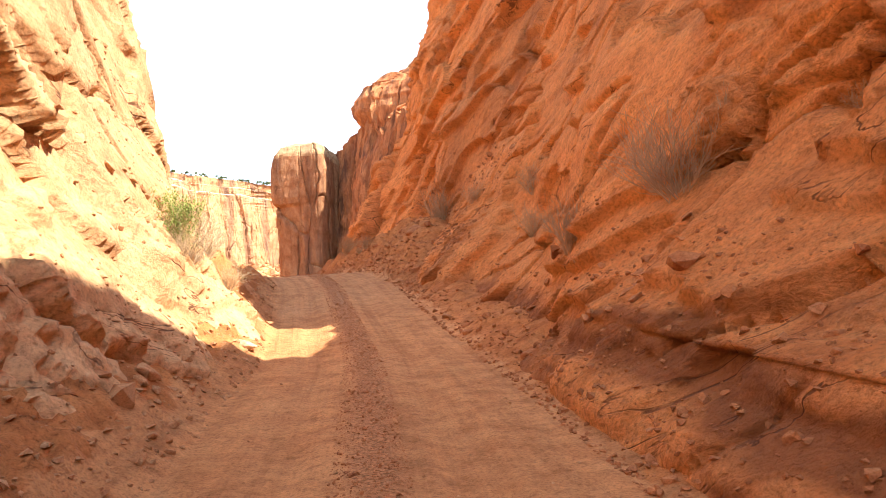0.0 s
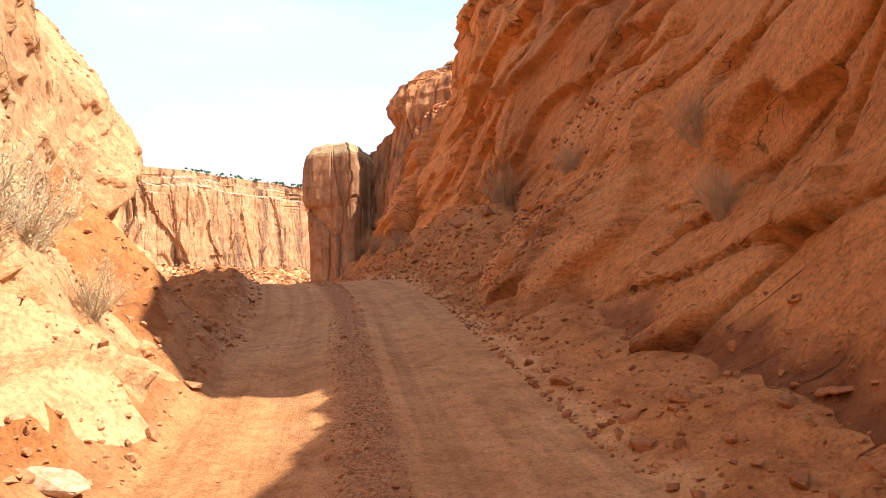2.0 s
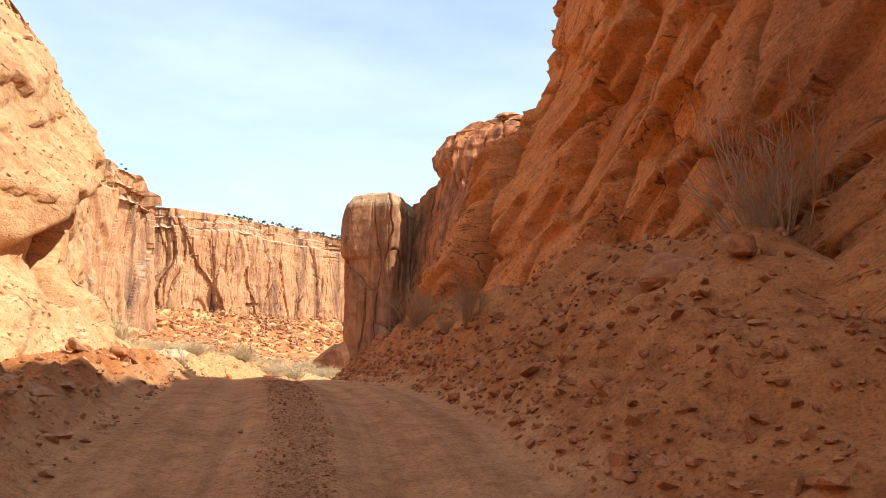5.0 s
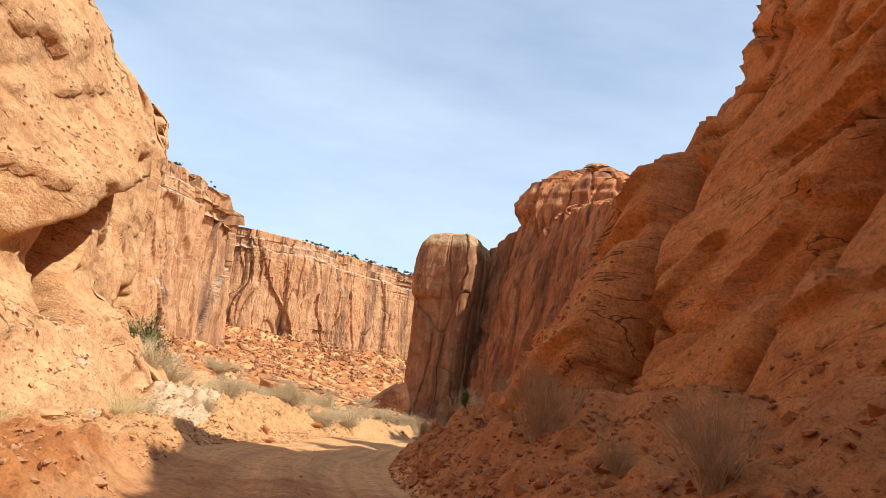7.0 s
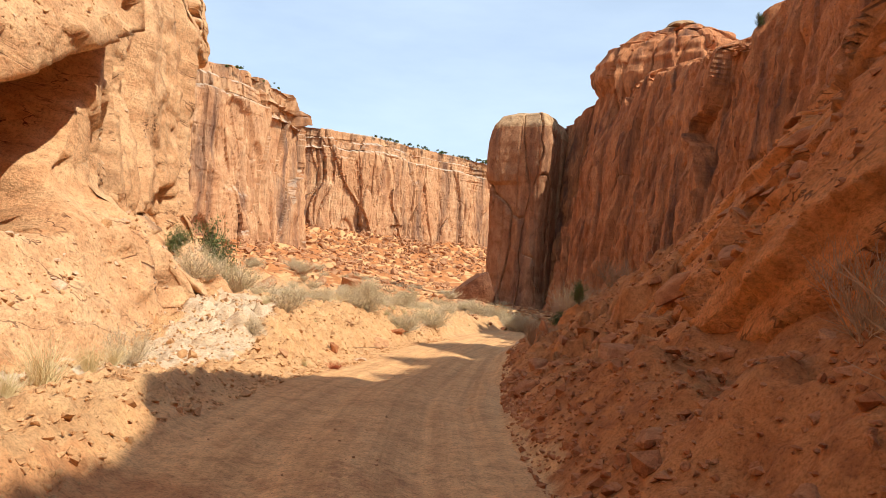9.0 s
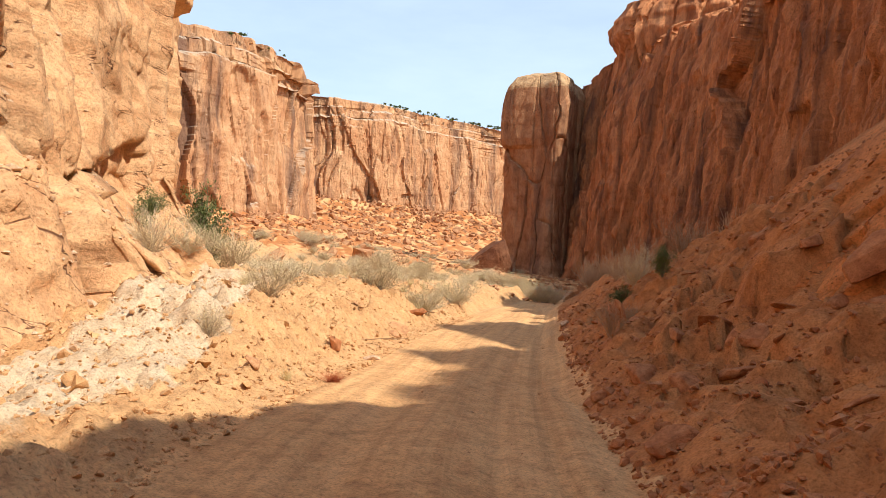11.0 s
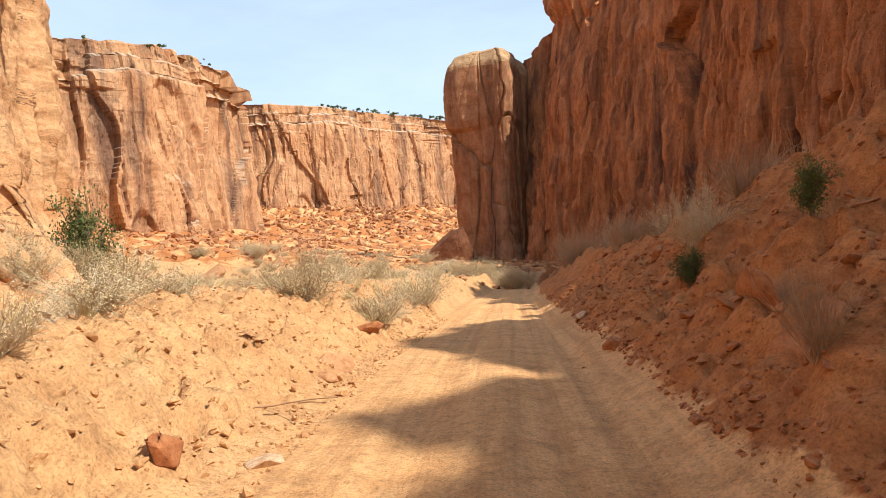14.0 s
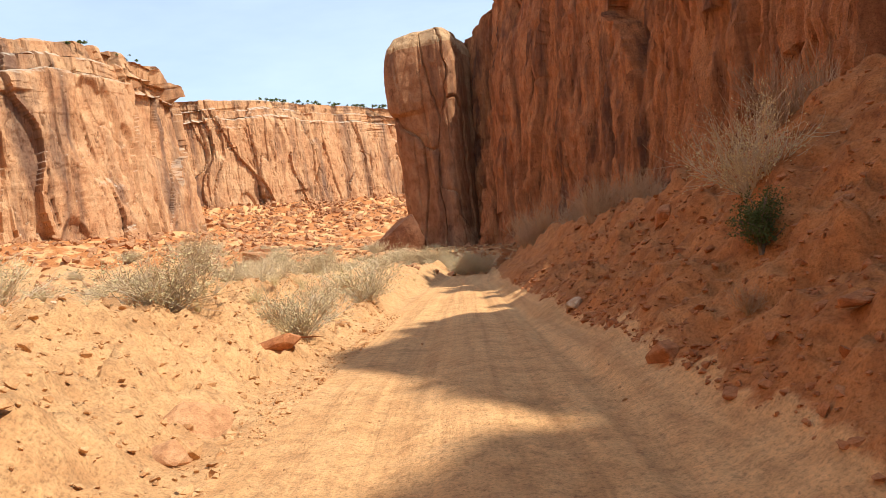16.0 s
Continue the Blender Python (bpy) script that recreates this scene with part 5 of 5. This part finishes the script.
# wash and bank on the left
plant(TREES, 2, -31.6, 65.0, 3.2, 0.75, "junipers by the wash", "dark green juniper at the foot of the pale wall")
plant(TREES, 0, -26.0, 54.1, 2.0, 1.1, "junipers by the wash", "spreading green juniper at the foot of the pale wall")
for k, (x, y, sz, w) in enumerate(((-27.2, 57, 1.5, 1.2), (-30.2, 62.5, 1.7, 1.2), (-25.2, 55.5, 1.0, 1.3), (-29, 63.8, 1.4, 1.1))):
    plant(SAGE, k, x, y, sz, w, "sagebrush by the wash")
plant(PALE, 0, -20.0, 47.6, 0.9, 1.2, "shrubs by the wash", "pale dry shrub at the foot of the pale wall")
plant(PALE, 1, -14.6, 42.8, 0.5, 1.1, "shrubs by the wash")
plant(PALE, 1, -12.9, 37.0, 0.55, 1.3, "shrubs by the wash")
plant(PALE, 0, -15.6, 45.9, 0.5, 1.2, "shrubs by the wash")
for k, (x, y, sz, w) in enumerate(((-16.9, 48.6, 0.45, 1.6), (-18.0, 49.4, 0.5, 1.5), (-17.6, 51.0, 0.5, 1.5), (-18.6, 52.4, 0.5, 1.4), (-17.0, 54.4, 0.55, 1.4), (-18.4, 56.0, 0.6, 1.4), (-16.4, 57.4, 0.65, 1.3), (-18.8, 58.6, 0.8, 1.2), (-17.2, 60.6, 0.75, 1.2), (-19.6, 63, 0.9, 1.2), (-17.8, 66.0, 0.9, 1.2), (-21.5, 60, 0.8, 1.3))):
    plant(PALE if k % 2 else SAGE, k, x, y, sz, w, "brush on the soil bank")
    for off in range(2):
        plant(TUFT, k + off, x + rnd.uniform(-1.0, 1.0), y + rnd.uniform(-0.8, 0.8), sz * rnd.uniform(0.9, 1.4), 1.0, "straw among the brush", "tall tuft of straw-coloured grass among the brush")
for k in range(60):
    y = rnd.uniform(66, 135)
    plant(SAGE if rnd.random() < 0.6 else PALE, k, float(road_x(y)) - rnd.uniform(4.0, 34), y, rnd.uniform(0.5, 1.05), 1.3, "brush along the valley floor", "sagebrush on the sandy valley floor")
for k in range(40):
    y = rnd.uniform(58, 100)
    plant(TUFT, k, float(road_x(y)) - rnd.uniform(3.0, 16), y, rnd.uniform(0.7, 1.2), 1.1, "straw on the valley floor", "tall tuft of straw-coloured grass on the valley floor")
for k in range(50):
    x, y = rnd.uniform(-75, -38), rnd.uniform(120, 215)
    plant(SAGE if rnd.random() < 0.7 else PALE, k, x, y, rnd.uniform(0.8, 1.5), 1.3, "brush under the mesa", "sagebrush among the boulders under the mesa")
for k in range(16):
    plant(SAGE if k % 2 else PALE, k, -19.5 - 0.9 * k + rnd.uniform(-0.5, 0.5), 108 + 1.2 * k + rnd.uniform(-1, 1), rnd.uniform(1.1, 1.7), 1.2, "brush at the bend", "sagebrush at the bend of the road")
for k, (x, y, sz) in enumerate(((-13.3, 42.9, 0.6), (-11.6, 34.4, 0.95), (-10.9, 33.4, 0.8), (-12.2, 35.6, 0.7), (-17.6, 56.2, 0.75), (-16.6, 58.0, 0.6), (-15.4, 47.3, 0.5), (-12.6, 36.4, 0.6), (-19.2, 52.6, 0.6), (-11.8, 32.2, 0.8))):
    plant(TUFT, k, x, y, sz, 1.0, "tufts of dry grass")

# patterns that found no place are taken away
for src in DRY + PALE + SAGE + GREEN + TUFT + TREES:
    if src.name not in used:
        for ob in [*src.children, src]:
            bpy.data.objects.remove(ob)
RUST = plain("rust_stalks", (0.30, 0.07, 0.025), (0.48, 0.14, 0.05))
rusty = grass_tuft(97, 260, "low rust-red dry plant on the soil bank", RUST)
rusty.matrix_world = pose(-12.9, 43.6, drop(-12.9, 43.6)[0]) @ Matrix.Diagonal((0.42, 0.42, 0.24, 1))

# trees along the rims, too far off to tell apart
def rim_trees(line, z, n, seed):
    r = np.random.RandomState(seed)
    pts = np.array(line, float)
    run = np.concatenate([[0], np.cumsum(np.hypot(*np.diff(pts, axis=0).T))])
    u = r.rand(n) * run[-1]
    x, y = np.interp(u, run, pts[:, 0]), np.interp(u, run, pts[:, 1])
    t = np.stack([np.gradient(np.interp(u, run, pts[:, 0])), u * 0], 1)
    off = 7 + 18 * r.rand(n) ** 1.5
    k = np.clip(np.searchsorted(run, u) - 1, 0, len(pts) - 2)
    d = pts[k + 1] - pts[k]
    d /= np.hypot(d[:, 0], d[:, 1])[:, None]
    x, y = x - d[:, 1] * off, y + d[:, 0] * off
    return x, y, z(x, y), r


rv, rf, rb = [], [], 0
for line, z, n, sd in ((MESA_NEAR[1:5], lambda x, y: 75.8 + 0.1 * np.clip(y - 230, -130, 60), 60, 1), (MESA_FAR[3:], lambda x, y: 90.2 + 0 * x, 420, 2)):
    x, y, zz, r = rim_trees(line, z, n, sd)
    far = line_distance(x, y, line) > 7
    x, y, zz = x[far], y[far], zz[far]
    for a, b, c in zip(x, y, zz):
        h = (0.5 + 0.9 * r.rand()) * (0.65 if sd == 1 else 1.0)
        cc = np.array((a, b, c)) + r.randn(46, 3) * (0.42, 0.42, 0.28) * h + (0, 0, 0.45 * h)
        v, f = leaf_cards(cc, 0.5 * h, r, 1.4)
        rv.append(v)
        rf.append(f + rb)
        rb += len(v)
tagged(new("rim_trees", mesh_of("rim_trees", np.concatenate(rv), np.concatenate(rf), JUNIPER, False)), "dark junipers scattered along the mesa rims", "trees", kind="stuff")


# a dead branch lying on the soil bank
db = np.random.RandomState(8)
stick = new("dead_branch")
main = wander(db, (0, 0, 0.03), (1, 0.1, 0.0), 1.5, 9, 0.12)
main[:, 2] = 0.03 + 0.02 * db.rand(len(main))
part("stem", *tubes([(main, 0.013, 0.006)], 6), TWIG_GREY, stick)
side = wander(db, main[5], (0.8, -0.6, 0.05), 0.5, 5, 0.15)
side[:, 2] = 0.03 + 0.03 * db.rand(len(side))
part("side_branch", *tubes([(side, 0.011, 0.005)], 5), TWIG_GREY, stick)
stick.matrix_world = pose(-14.9, 48.3, drop(-14.6, 48.4)[0] + 0.02, 0, -6, 8)
tagged(stick, "dry grey branch lying on the soil bank", "branch")
